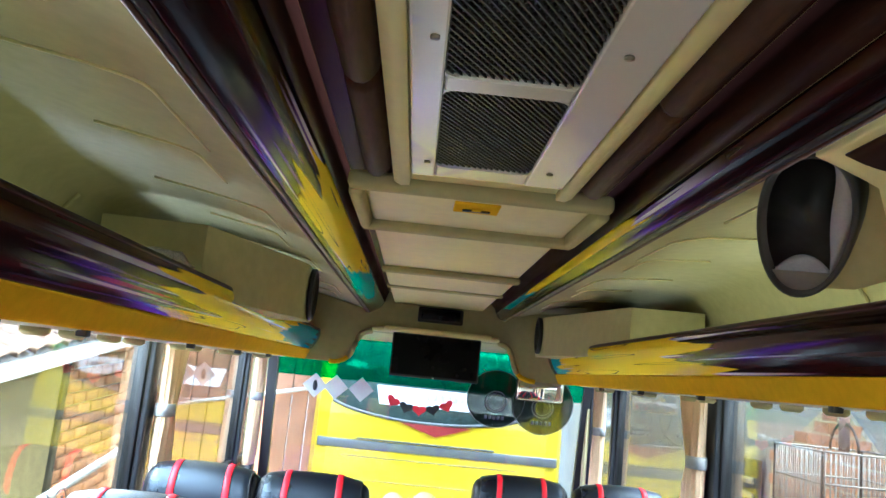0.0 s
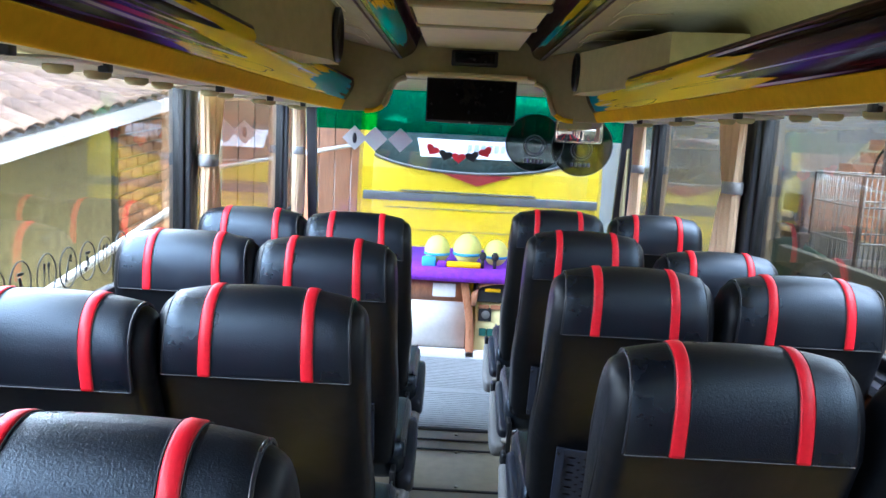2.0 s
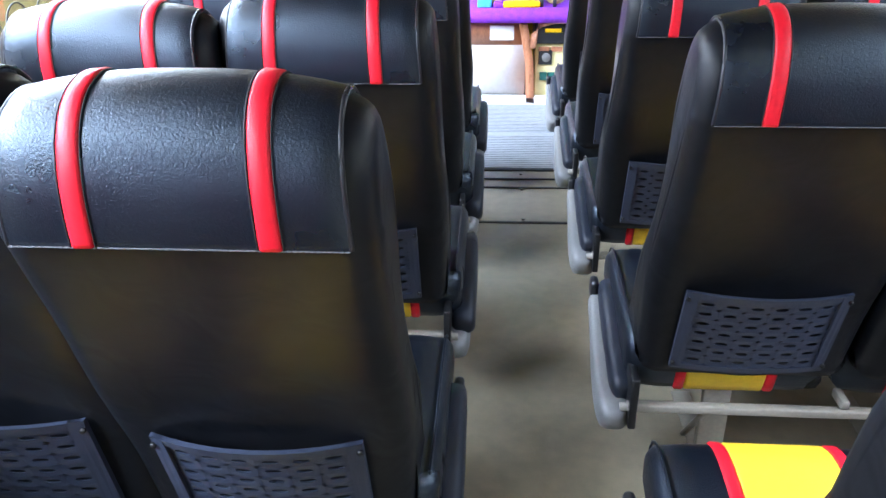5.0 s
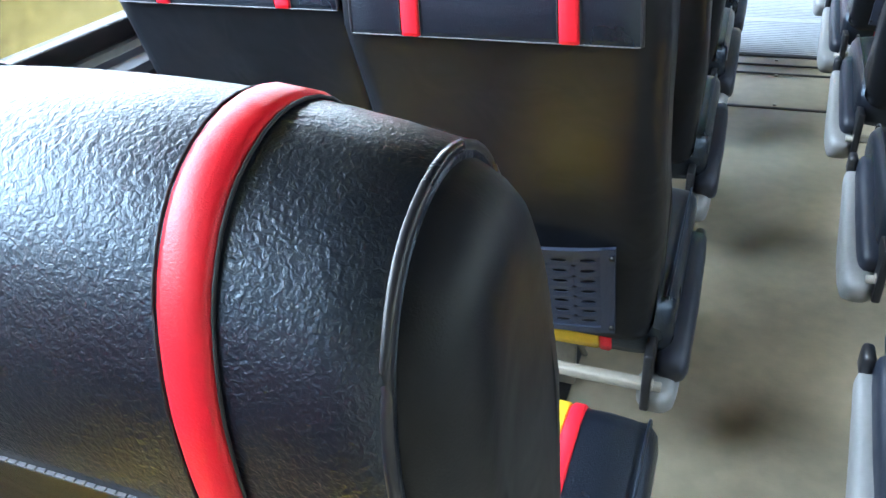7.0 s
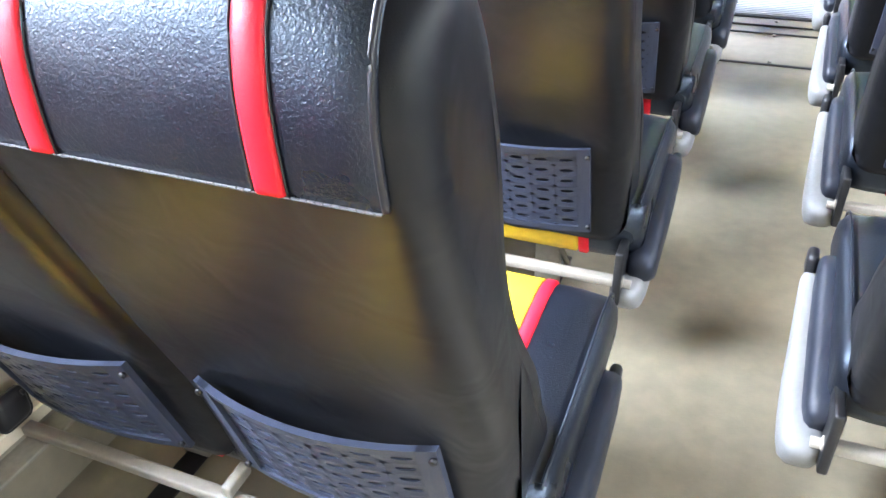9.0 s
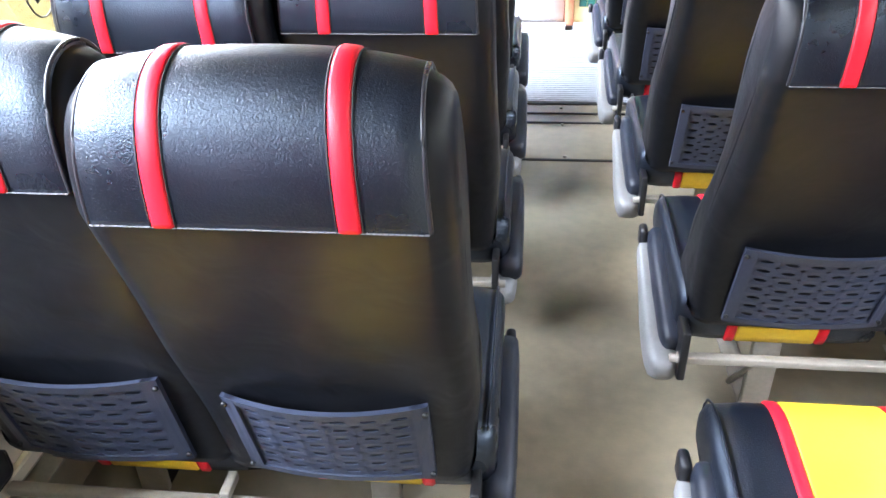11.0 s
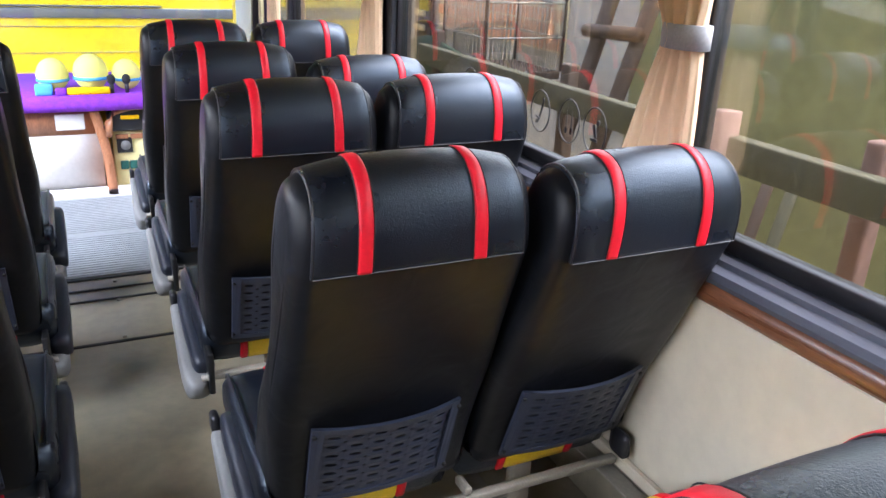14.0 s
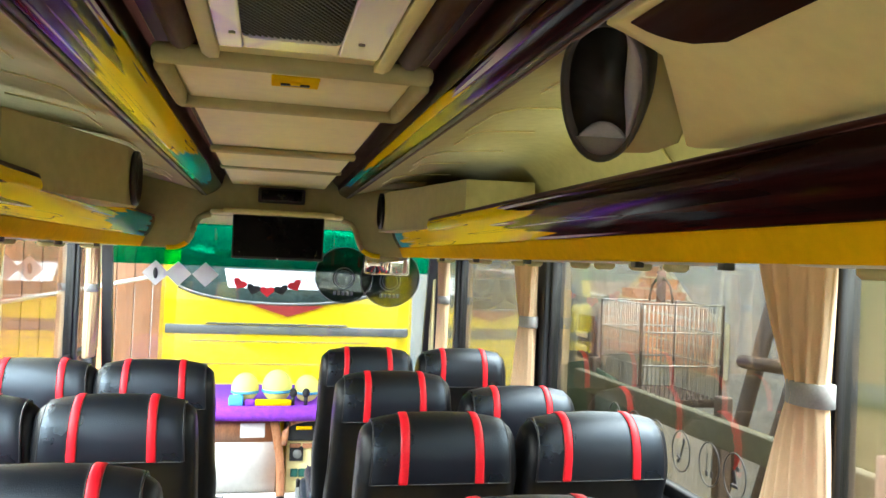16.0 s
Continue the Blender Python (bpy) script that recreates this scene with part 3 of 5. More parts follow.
for x, y in ((-0.134, 0.84), (0.090, 0.84), (-0.134, 1.37), (0.090, 1.37), (-0.134, 0.35), (0.090, 0.35)):
    part("screw", disc(0.006, 0.004, 10, pose(x, y, 1.9265)), STEEL, ac, "small steel screw")

# brown padded rolls beside the air unit
for s, nm in ((-1, "left"), (1, "right")):
    for y0, y1 in ((-2.1, -0.6), (-0.595, 0.52), (0.525, 1.03), (1.035, 1.54)):
        sec = []
        for k, yy in ((0.85, y0), (1, y0 + 0.02), (1, y1 - 0.02), (0.8, y1)):
            sec.append([(C + s * 0.219 + 0.028 * k * math.cos(i * math.tau / 14), yy, 1.962 + 0.036 * k * math.sin(i * math.tau / 14)) for i in range(14)])
        structure("duct_roll_" + nm, loft(sec), ROLL, "brown padded roll beside the ceiling air unit", True)


# ---- luggage racks ----
def rack(s, name):
    P = lambda pts: [(C + s * x, z) for x, z in pts]
    ys = [Y_BACK, Y_BULK]
    r = thing("luggage_rack", "long open overhead luggage rack with airbrushed fascia and yellow lower edge", "luggage rack", "overhead racks")
    fascia = smooth_line([(0.715, 1.622), (0.698, 1.645), (0.678, 1.68), (0.668, 1.712), (0.672, 1.735)], 4)
    part("fascia", sweep_y(P(thicken(fascia, -0.012)), [Y_BACK + i * 0.35 for i in range(20)] + [Y_BULK]), ART_FASCIA_R if s > 0 else ART_FASCIA_L, r, "glossy maroon, violet and yellow airbrushed fascia")
    part("yellow_edge", sweep_y(P(thicken(smooth_line([(0.748, 1.566), (0.738, 1.572), (0.726, 1.598), (0.7155, 1.6215)], 3), -0.012)), ys), YELLOW_TRIM, r, "amber yellow lower edge")
    part("lip", sweep_y(P([(0.670, 1.7355), (0.674, 1.746), (0.690, 1.752), (0.708, 1.748), (0.714, 1.736)]), ys), BROWN_TRIM, r, "dark brown rounded lip")
    part("underside", sweep_y(P([(0.750, 1.566), (0.90, 1.580), (HALF + 0.004, 1.598), (HALF + 0.004, 1.624), (0.90, 1.60), (0.752, 1.58)]), ys), CREAM, r, "cream underside panel")
    part("shelf", sweep_y(P([(0.70, 1.725), (1.05, 1.655), (1.10, 1.655), (1.10, 1.64), (1.04, 1.64), (0.70, 1.70)]), ys), TAUPE, r, "taupe shelf bottom")
    upper = smooth_line([(0.388, 1.902), (0.372, 1.906), (0.352, 1.918), (0.340, 1.938)] if s > 0 else [(0.395, 1.873), (0.372, 1.884), (0.338, 1.906), (0.318, 1.935)], 4)
    (bx, bz), (tx, tz) = upper[0], upper[-1]
    liner = smooth_line([(1.10, 1.656), (1.10, 1.76), (1.075, 1.86), (1.00, 1.955), (0.86, 1.978), (0.60, bz + 0.058), (bx + 0.018, bz + 0.013)], 4)
    part("liner", sweep_y(P(thicken(liner, -0.012)), ys), TAUPE, r, "taupe moulded rack liner")
    # thin raised ribs pressed into the liner roof, bent at one corner
    for k in range(7):
        y0 = -1.6 + k * 0.86
        for u0, u1, l0, l1 in ((0.52, 0.80, 0.08, 0.42), (0.56, 0.76, 0.47, 0.72)):
            rim = bmesh.new()
            f = lambda u: (bz + 0.058 + (u - 0.60) * (1.920 - bz) / 0.26 if u > 0.60 else bz + 0.058 + (u - 0.60) * 0.045 / (0.582 - bx)) - 0.001
            pts = [(u1, y0 + l0), (0.60, y0 + l0), (u0 + 0.03, y0 + l0), (u0 + 0.008, y0 + l0 + 0.008), (u0, y0 + l0 + 0.03), (u0, y0 + l1)]
            tube([(C + s * u, y, f(u)) for u, y in pts], 0.0028, 6, rim)
            part("pressed_rim", rim, CREAM, r)
    for y in (-1.2, 0.10, 2.0, 3.35):
        div = [(0.72, 1.722), (1.05, 1.657), (1.094, 1.70), (1.094, 1.76), (1.07, 1.86), (1.02, 1.92)]
        part("liner_joint", sweep_y(P(thicken(div, 0.008)), (y, y + 0.012)), TAUPE, r, "narrow moulded joint")
    part("upper_band", sweep_y(P(thicken(upper, -0.010)), [Y_BACK + i * 0.35 for i in range(20)] + [Y_BULK]), ART_BAND_R if s > 0 else ART_BAND_L, r, "glossy airbrushed upper band with yellow and teal tip")
    part("upper_lip", sweep_y(P([(bx + 0.001, bz - 0.002), (bx + 0.010, bz - 0.005), (bx + 0.018, bz + 0.001), (bx + 0.015, bz + 0.010), (bx + 0.002, bz + 0.010)]), ys), BLACK_PLASTIC, r, "black edge strip")
    part("upper_trim", sweep_y(P([(bx + 0.019, bz - 0.002), (bx + 0.027, bz - 0.001), (bx + 0.027, bz + 0.012), (bx + 0.019, bz + 0.011)]), ys), ROLL, r, "narrow brown edge strip")
    part("channel_side", sweep_y(P([(tx, tz + 0.001), (tx - 0.006, tz + 0.027), (0.300, 1.999), (0.315, 2.0), (tx + 0.010, tz + 0.012)]), ys), BROWN_TRIM, r, "dark brown channel side")
    return r


rack(-1, "left")
rack(1, "right")

# front bulkhead, an arch between the racks with a clock and a screen under it
arch_in = smooth_line([(0.60, 1.566), (0.545, 1.572), (0.495, 1.60), (0.468, 1.65), (0.452, 1.70), (0.425, 1.745), (0.37, 1.765)], 4)
arch = bmesh.new()
half_r = [(C + x, z) for x, z in arch_in]
half_l = [(C - x, z) for x, z in arch_in[::-1]]
outer = [(C - 0.745, 1.566), (C - 0.75, 1.60), (C - 1.1, 1.64), (C - 1.1, 2.0), (C + 1.1, 2.0), (C + 1.1, 1.64), (C + 0.75, 1.60), (C + 0.745, 1.566)]
sweep_y([*half_r, *half_l, *outer], (Y_BULK - 0.06, Y_BULK + 0.05), arch)
structure("bulkhead", arch, TAUPE, "taupe moulded arch across the bus front above the windscreen", False)
structure("header_shelf", box(C - 0.37, C + 0.37, Y_BULK - 0.15, Y_BULK + 0.03, 1.765, 1.792, 0.012, 3), CREAM, "cream rounded shelf under the header", True)
for s in (-1, 1):
    lipc = [(C + s * x, Y_BULK - 0.075, z) for x, z in arch_in]
    structure("arch_rim", tube(lipc[:9], 0.014, 8), YELLOW_TRIM, "amber rounded foot of the front arch", True)
    structure("arch_rim_upper", tube(lipc[8:], 0.016, 8), TAUPE, "taupe rounded rim of the front arch", True)
clock = thing("clock_display", "black digital clock panel set in the front header, unlit", "clock")
part("case", box(C - 0.115, C + 0.150, Y_BULK - 0.105, Y_BULK - 0.0605, 1.845, 1.932, 0.010, 2), BLACK_PLASTIC, clock)
part("window", box(C - 0.095, C + 0.130, Y_BULK - 0.109, Y_BULK - 0.1045, 1.862, 1.918, 0.002, 1), SCREEN, clock, "dark glass display")
tv = thing("ceiling_screen", "black flat screen hanging from the front header, switched off", "television")
part("housing", box(C - 0.30, C + 0.32, Y_BULK - 0.19, Y_BULK - 0.061, 1.768, 1.80, 0.014, 3), CREAM, tv, "cream hinge housing")
part("bezel", box(C - 0.245, C + 0.262, Y_BULK - 0.165, Y_BULK - 0.125, 1.522, 1.767, 0.006, 2), BLACK_PLASTIC, tv, "black bezel")
part("screen", box(C - 0.236, C + 0.253, Y_BULK - 0.168, Y_BULK - 0.164, 1.536, 1.760), SCREEN, tv, "glossy dark screen", False)
part("led", box(C + 0.0, C + 0.012, Y_BULK - 0.1675, Y_BULK - 0.1645, 1.524, 1.530), WHITE_PLASTIC, tv, "tiny pale logo mark")

# panel above the windscreen, and the windscreen
structure("ceiling_front", loft([[(-1.14, Y_BULK + 0.05, 1.80), (1.14, Y_BULK + 0.05, 1.80), (1.14, Y_BULK + 0.05, 1.83), (-1.14, Y_BULK + 0.05, 1.83)],
                                 [(-1.14, 5.25, 1.80), (1.14, 5.25, 1.80), (1.14, 5.25, 1.83), (-1.14, 5.25, 1.83)],
                                 [(-1.14, 5.46, 1.74), (1.14, 5.46, 1.74), (1.14, 5.48, 1.78), (-1.14, 5.48, 1.78)]]), CREAM, "cream panel above the windscreen", True)
structure("wall_front_head", box(-1.22, 1.22, 5.46, 5.60, 1.741, 2.1), CREAM, "cream head over the windscreen")
structure("wall_front", box(-1.22, 1.22, 5.70, 5.78, -0.5, 0.62), YELLOW_BUS, "front wall below the windscreen")
wsm = thing("windscreen", "wide bus windscreen with green sun film along its top", "windscreen")
wsm["kind"] = "structure"
WS = lambda z: 5.72 - (z - 0.62) * 0.20


def ws_sheet(x0, x1, z0, z1, off, th=0.005):
    return loft([[(x0, WS(z0) + off, z0), (x1, WS(z0) + off, z0), (x1, WS(z0) + off + th, z0), (x0, WS(z0) + off + th, z0)],
                 [(x0, WS(z1) + off, z1), (x1, WS(z1) + off, z1), (x1, WS(z1) + off + th, z1), (x0, WS(z1) + off + th, z1)]])


g = part("pane", ws_sheet(-1.08, 1.095, 0.62, 1.78, 0), GLASS_FRONT, wsm, "clear windscreen glass", False)
g.visible_shadow = False
g = part("sun_film", ws_sheet(-1.07, 1.085, 1.455, 1.775, -0.006, 0.002), GREEN_FILM, wsm, "translucent green sun film", False)
g.visible_shadow = False
for s, x0, x1 in ((-1, -1.14, -1.075), (1, 1.09, 1.16)):
    part("side_rubber", ws_sheet(x0, x1, 0.60, 1.80, -0.02, 0.05), RUBBER, wsm, "black rubber side edge", False)
for x in (-0.80, -0.655, -0.475):
    d = thing("window_tag", "square white card on the windscreen, hung by one corner", "card", "windscreen cards", pose(x, WS(1.40) - 0.013, 1.395, 11.3, 0, 0))
    b = box(-0.062, 0.062, -0.002, 0.002, -0.062, 0.062)
    b.transform(pose(0, 0, 0, 0, 45, 0))
    part("card", b, TAG_CARD, d, "white square card" if x > -0.7 else "white card with a dark printed oval", False)
    if x < -0.7:
        part("print", disc(0.030, 0.002, 20, pose(0, -0.003, 0, 90, 0, 0) @ Matrix.Diagonal((0.5, 1.3, 1, 1))), STICKER_LINE, d, "dark oval print")
for x, z, r in ((0.475, 1.425, 0.205), (0.81, 1.415, 0.215)):
    d = thing("round_sticker", "large round smoke-tinted sticker on the windscreen", "sticker", "windscreen stickers", pose(x, WS(z) - 0.011, z, 101.3, 0, 0))
    f = part("film", disc(r, 0.002, 40), SMOKE_FILM, d, "smoky transparent film", False)
    f.visible_shadow = False
    ring = bmesh.new()
    tube([(r * math.cos(i * math.tau / 40), r * math.sin(i * math.tau / 40), 0) for i in range(41)], 0.003, 6, ring)
    tube([(0.075 * math.cos(i * math.tau / 30), -0.02 + 0.075 * math.sin(i * math.tau / 30), 0.002) for i in range(31)], 0.004, 6, ring)
    tube([(0.055 * math.cos(i * math.tau / 30), -0.02 + 0.055 * math.sin(i * math.tau / 30), 0.002) for i in range(31)], 0.0025, 6, ring)
    part("ring_print", ring, GREY_BUS, d, "dark printed rings")
    bars = bmesh.new()
    for i in range(5):
        box(-0.07 + i * 0.03, -0.05 + i * 0.03, -0.145, -0.115, 0.001, 0.003, bm=bars)
    part("bars", bars, GREY_BUS, d, "row of grey letter bars")

bunt = thing("heart_bunting", "short string of red and black felt hearts across the windscreen", "bunting")
arc = lambda k: (-0.29 + 0.47 * k / 12, 1.385 - 0.072 * (1 - ((k - 6) / 6) ** 2))
part("string", tube([(arc(k)[0], WS(1.36) - 0.03, arc(k)[1]) for k in range(13)], 0.002, 6), HEART_BLACK, bunt, "thin dark string")
for i, k in enumerate((1.2, 3.6, 6, 8.4, 10.8)):
    x, z = arc(k)
    pts = []
    for j in range(24):
        a = j * math.tau / 24
        pts.append((0.0031 * 16 * math.sin(a) ** 3, 0.0026 * (13 * math.cos(a) - 5 * math.cos(2 * a) - 2 * math.cos(3 * a) - math.cos(4 * a))))
    lean = 0.10 * (k - 6)
    pts = [(px * math.cos(lean) - pz * math.sin(lean), px * math.sin(lean) + pz * math.cos(lean)) for px, pz in pts]
    hb = loft([[(x + px, WS(1.36) - 0.036, z - 0.018 + pz) for px, pz in pts], [(x + px, WS(1.36) - 0.026, z - 0.018 + pz) for px, pz in pts]])
    part("heart", hb, HEART_RED if i % 2 == 0 else HEART_BLACK, bunt, "red felt heart" if i % 2 == 0 else "black felt heart", False)

# ---- seats ----
REAR = [(0.222, 0.322), (0.204, 0.39), (0.164, 0.53), (0.09, 0.71), (0.035, 0.86), (0.004, 0.948)]
HEAD = [(0.004, 0.948), (0.002, 0.987), (0.004, 1.029), (0.016, 1.073), (0.042, 1.105), (0.084, 1.118), (0.125, 1.102), (0.155, 1.051), (0.172, 0.975), (0.190, 0.88)]
FRONT = [(0.205, 0.80), (0.245, 0.69), (0.315, 0.58), (0.375, 0.47), (0.415, 0.40), (0.40, 0.335), (0.32, 0.300)]
REAR_S, HEAD_S, FRONT_S = smooth_line(REAR, 3)[:-1], smooth_line(HEAD, 4)[:-1], smooth_line([(0.190, 0.88)] + FRONT, 3)
BACK_PROFILE = REAR_S + HEAD_S + FRONT_S
PIVOT = Vector((0, 0.30, 0.30))


def offset(profile, d, closed=True):
    """Shift a (y, z) loop outwards (d > 0) along its normals; the loop runs up the rear side and down the front."""
    out = []
    n = len(profile)
    for i, (y, z) in enumerate(profile):
        a = profile[(i - 1) % n] if closed or i else profile[0]
        b = profile[(i + 1) % n] if closed or i < n - 1 else profile[-1]
        ty, tz = b[0] - a[0], b[1] - a[1]
        k = math.hypot(ty, tz) or 1
        out.append((y - tz / k * d, z + ty / k * d))
    return out


def rel(sections):
    return [[(taper(x, z), y - PIVOT.y, z - PIVOT.z) for x, y, z in s] for s in sections]


def taper(x, z):
    """Headrests narrow slightly towards their tops; the backs swell a little at the waist."""
    return x * (1 + 0.045 * math.exp(-((z - 0.60) / 0.13) ** 2)) if z < 0.95 else x * (1 - 0.04 * (z - 0.95) / 0.15)


def crown(x, z):
    """Headrests are a little lower towards their sides."""
    return z if z < 0.95 else 0.95 + (z - 0.95) * (1 - 0.12 * min(1.0, abs(x) / 0.20) ** 2.5)


def strip(line, x0, x1, lift, thick):
    """A band of cover that follows an open (y, z) line between two widths."""
    up, dn = offset(line, lift, False), offset(line, lift - thick, False)
    loop = up + dn[::-1]
    e = min(0.004, (x1 - x0) / 4)
    mid = offset(line, lift - 0.0025, False) + dn[::-1]
    n = max(1, round((x1 - x0) / 0.03))
    xs = [x0 + e + (x1 - x0 - 2 * e) * i / n for i in range(n + 1)]
    return loft(rel([[(x0, y, crown(x0, z)) for y, z in mid], *[[(x, y, crown(x, z)) for y, z in loop] for x in xs], [(x1, y, crown(x1, z)) for y, z in mid]]))


def rear_y(z):
    for (y0, z0), (y1, z1) in zip(REAR, REAR[1:]):
        if z0 <= z <= z1:
            return y0 + (y1 - y0) * (z - z0) / (z1 - z0)
    return REAR[0][0]


def net_plate():
    """The moulded pocket plate: a bowed sheet with rows of slots, open right through."""
    W, Z0, Z1, NC, NR = 0.154, 0.352, 0.566, 6, 7
    b = bmesh.new()

    def P(u, v, back):
        x = -W + 2 * W * u
        z = Z0 + (Z1 - Z0) * v
        bow = 0.030 * (1 - (2 * u - 1) ** 2)
        return (x, rear_y(z) - 0.010 - bow * (0.6 + 0.4 * v) + back - PIVOT.y, z - PIVOT.z)
    N = 16
    for c in range(NC):
        for r in range(NR):
            u0, u1 = 0.05 + 0.90 * c / NC, 0.05 + 0.90 * (c + 1) / NC
            v0, v1 = 0.06 + 0.88 * r / NR, 0.06 + 0.88 * (r + 1) / NR
            uc, vc = (u0 + u1) / 2, (v0 + v1) / 2
            outer, inner = [], []
            for i in range(N):
                a = (i + 0.5) * math.tau / N
                ca, sa = math.cos(a), math.sin(a)
                k = 1 / max(abs(ca), abs(sa))
                outer.append((uc + (u1 - u0) / 2 * ca * k, vc + (v1 - v0) / 2 * sa * k))
                inner.append((uc + (u1 - u0) * 0.27 * ca, vc + (v1 - v0) * 0.17 * sa))
            for back in (0.0, 0.004):
                o = [b.verts.new(P(u, v, back)) for u, v in outer]
                q = [b.verts.new(P(u, v, back + (0.0 if back else 0.001))) for u, v in inner]
                for i in range(N):
                    j = (i + 1) % N
                    b.faces.new((o[i], o[j], q[j], q[i]))
                if back == 0.0:
                    first = q
                else:
                    for i in range(N):
                        j = (i + 1) % N
                        b.faces.new((first[i], first[j], q[j], q[i]))
    # rim pieces round the slots
    for u0, u1, v0, v1 in ((0.0, 1.0, -0.01, 0.06), (0.0, 1.0, 0.94, 1.02), (-0.02, 0.055, -0.01, 1.02), (0.945, 1.02, -0.01, 1.02)):
        secs = []
        m = 12 if u1 - u0 > 0.5 else 2
        for i in range(m + 1):
            u = u0 + (u1 - u0) * i / m
            secs.append([P(u, v0, -0.004), P(u, v1, -0.004), P(u, v1, 0.006), P(u, v0, 0.006)])
        loft(secs, bm=b)
    return b


def make_backrest(parent, cx):
    """One backrest with headrest cover, red bands, piping, stitching and pocket plate; its origin is the hinge."""
    # the headrest ends in a flat panel behind the piping; lower down the sides are soft and round
    half = ((0.224, 0.040, 0.046), (0.2220, 0.026, 0.032), (0.2165, 0.015, 0.020), (0.208, 0.007, 0.011), (0.197, 0.001, 0.005), (0.184, 0.0, 0.001), (0.15, 0.0, 0.0), (0.12, 0.0, 0.0), (0.07, 0.0, 0.0))
    secs = []
    for x, tight, soft in [(-a, b, c) for a, b, c in half] + [(0.0, -0.002, -0.004)] + list(half[::-1]):
        hard, round_ = offset(BACK_PROFILE, -tight), offset(BACK_PROFILE, -soft)
        ring = []
        for (y, z), (y0, z0), (y1, z1) in zip(BACK_PROFILE, hard, round_):
            k = min(1.0, max(0.0, (z - 0.74) / 0.21))
            k = k * k * (3 - 2 * k)
            ring.append((x, y1 + (y0 - y1) * k, crown(x, z1 + (z0 - z1) * k)))
        secs.append(ring)
    back = part("backrest", loft(rel(secs)), VINYL_BACK, parent)
    back.matrix_basis = Matrix.Translation((cx, PIVOT.y, PIVOT.z))
    head_line = HEAD_S + FRONT_S[:5]
    part("headrest_cover", strip(head_line, -0.195, 0.195, 0.0075, 0.014), LEATHER, back, "black grained leatherette headrest cover")
    for x in (-0.106, 0.106):
        part("red_band", strip(head_line, x - 0.0128, x + 0.0128, 0.0115, 0.014), RED, back, "bright red leatherette band")
    for x in (-0.194, 0.194):
        pts = [(taper(x, z), y - PIVOT.y, crown(x, z) - PIVOT.z) for y, z in offset(HEAD_S + FRONT_S[:6], 0.005, False)]
        part("piping", tube(pts, 0.0032, 6), PIPING, back, "glossy dark piping")
    for x in (-0.1205, -0.0915, 0.0915, 0.1205):
        pts = [(taper(x, z), y - PIVOT.y, crown(x, z) - PIVOT.z) for y, z in offset(head_line, 0.0088, False)]
        part("band_seam", tube(pts, 0.0011, 4), DARK, back, "dark sewn seam beside the band")
    st = bmesh.new()
    for i in range(60):
        x = -0.190 + i * 0.380 / 59
        y, z = 0.004, 0.947
        box(x - 0.0027, x + 0.0027, y - 0.0098 - PIVOT.y, y - 0.0060 - PIVOT.y, z - 0.0006 - PIVOT.z, z + 0.0006 - PIVOT.z, bm=st)
    part("stitching", st, STITCH, back, "pale grey seam stitching", False)
    part("pocket_plate", net_plate(), NET, back, "slate-blue plastic pocket plate with rows of slots", False)
    for sx in (-0.158, 0.158):
        for z in (0.368, 0.552):
            part("rivet", disc(0.005, 0.005, 8, pose(sx * 0.99, rear_y(z) - 0.018 - PIVOT.y, z - PIVOT.z, 90, 0, 0)), BLACK_METAL, back)
    return back


CUSH = [(0.272, 0.238), (0.258, 0.30), (0.285, 0.365), (0.40, 0.372), (0.55, 0.384), (0.66, 0.392), (0.715, 0.380), (0.742, 0.350), (0.742, 0.300), (0.715, 0.268), (0.60, 0.250), (0.40, 0.232)]
CUSH_S = smooth_line(CUSH + [CUSH[0]], 3)[:-1]


def make_cushion(parent, cx, up=0.0):
    """Cushion with a yellow centre panel between red stripes, wrapped over its front and rear."""
    secs = []
    for x, inset in ((-0.224, 0.040), (-0.220, 0.020), (-0.208, 0.006), (-0.15, 0.0), (0.15, 0.0), (0.208, 0.006), (0.220, 0.020), (0.224, 0.040)):
        secs.append([(x, y, z) for y, z in offset(CUSH_S, -inset)])
    c = part("cushion", loft(secs), LEATHER, parent)
    c.matrix_basis = Matrix.Translation((cx, 0, up))
    for x0, x1, m, nm, lb in ((-0.088, 0.088, YELLOW_SEAT, "centre_panel", "bright yellow centre panel"), (-0.112, -0.0885, RED, "red_stripe", "red stripe"), (0.0885, 0.112, RED, "red_stripe", "red stripe")):
        lift = 0.004 if m is YELLOW_SEAT else 0.005
        loop = offset(CUSH_S, lift)
        part(nm, loft([[(x0, y, z) for y, z in offset(CUSH_S, 0.001)], [(x0 + 0.004, y, z) for y, z in loop], [(x1 - 0.004, y, z) for y, z in loop], [(x1, y, z) for y, z in offset(CUSH_S, 0.001)]]), m, c, lb)
    for x in (-0.207, 0.207):
        part("edge_piping", tube([(x, y, z) for y, z in offset(CUSH_S[6:26], 0.0015, False)], 0.0026, 6), LEATHER, c)
    return c


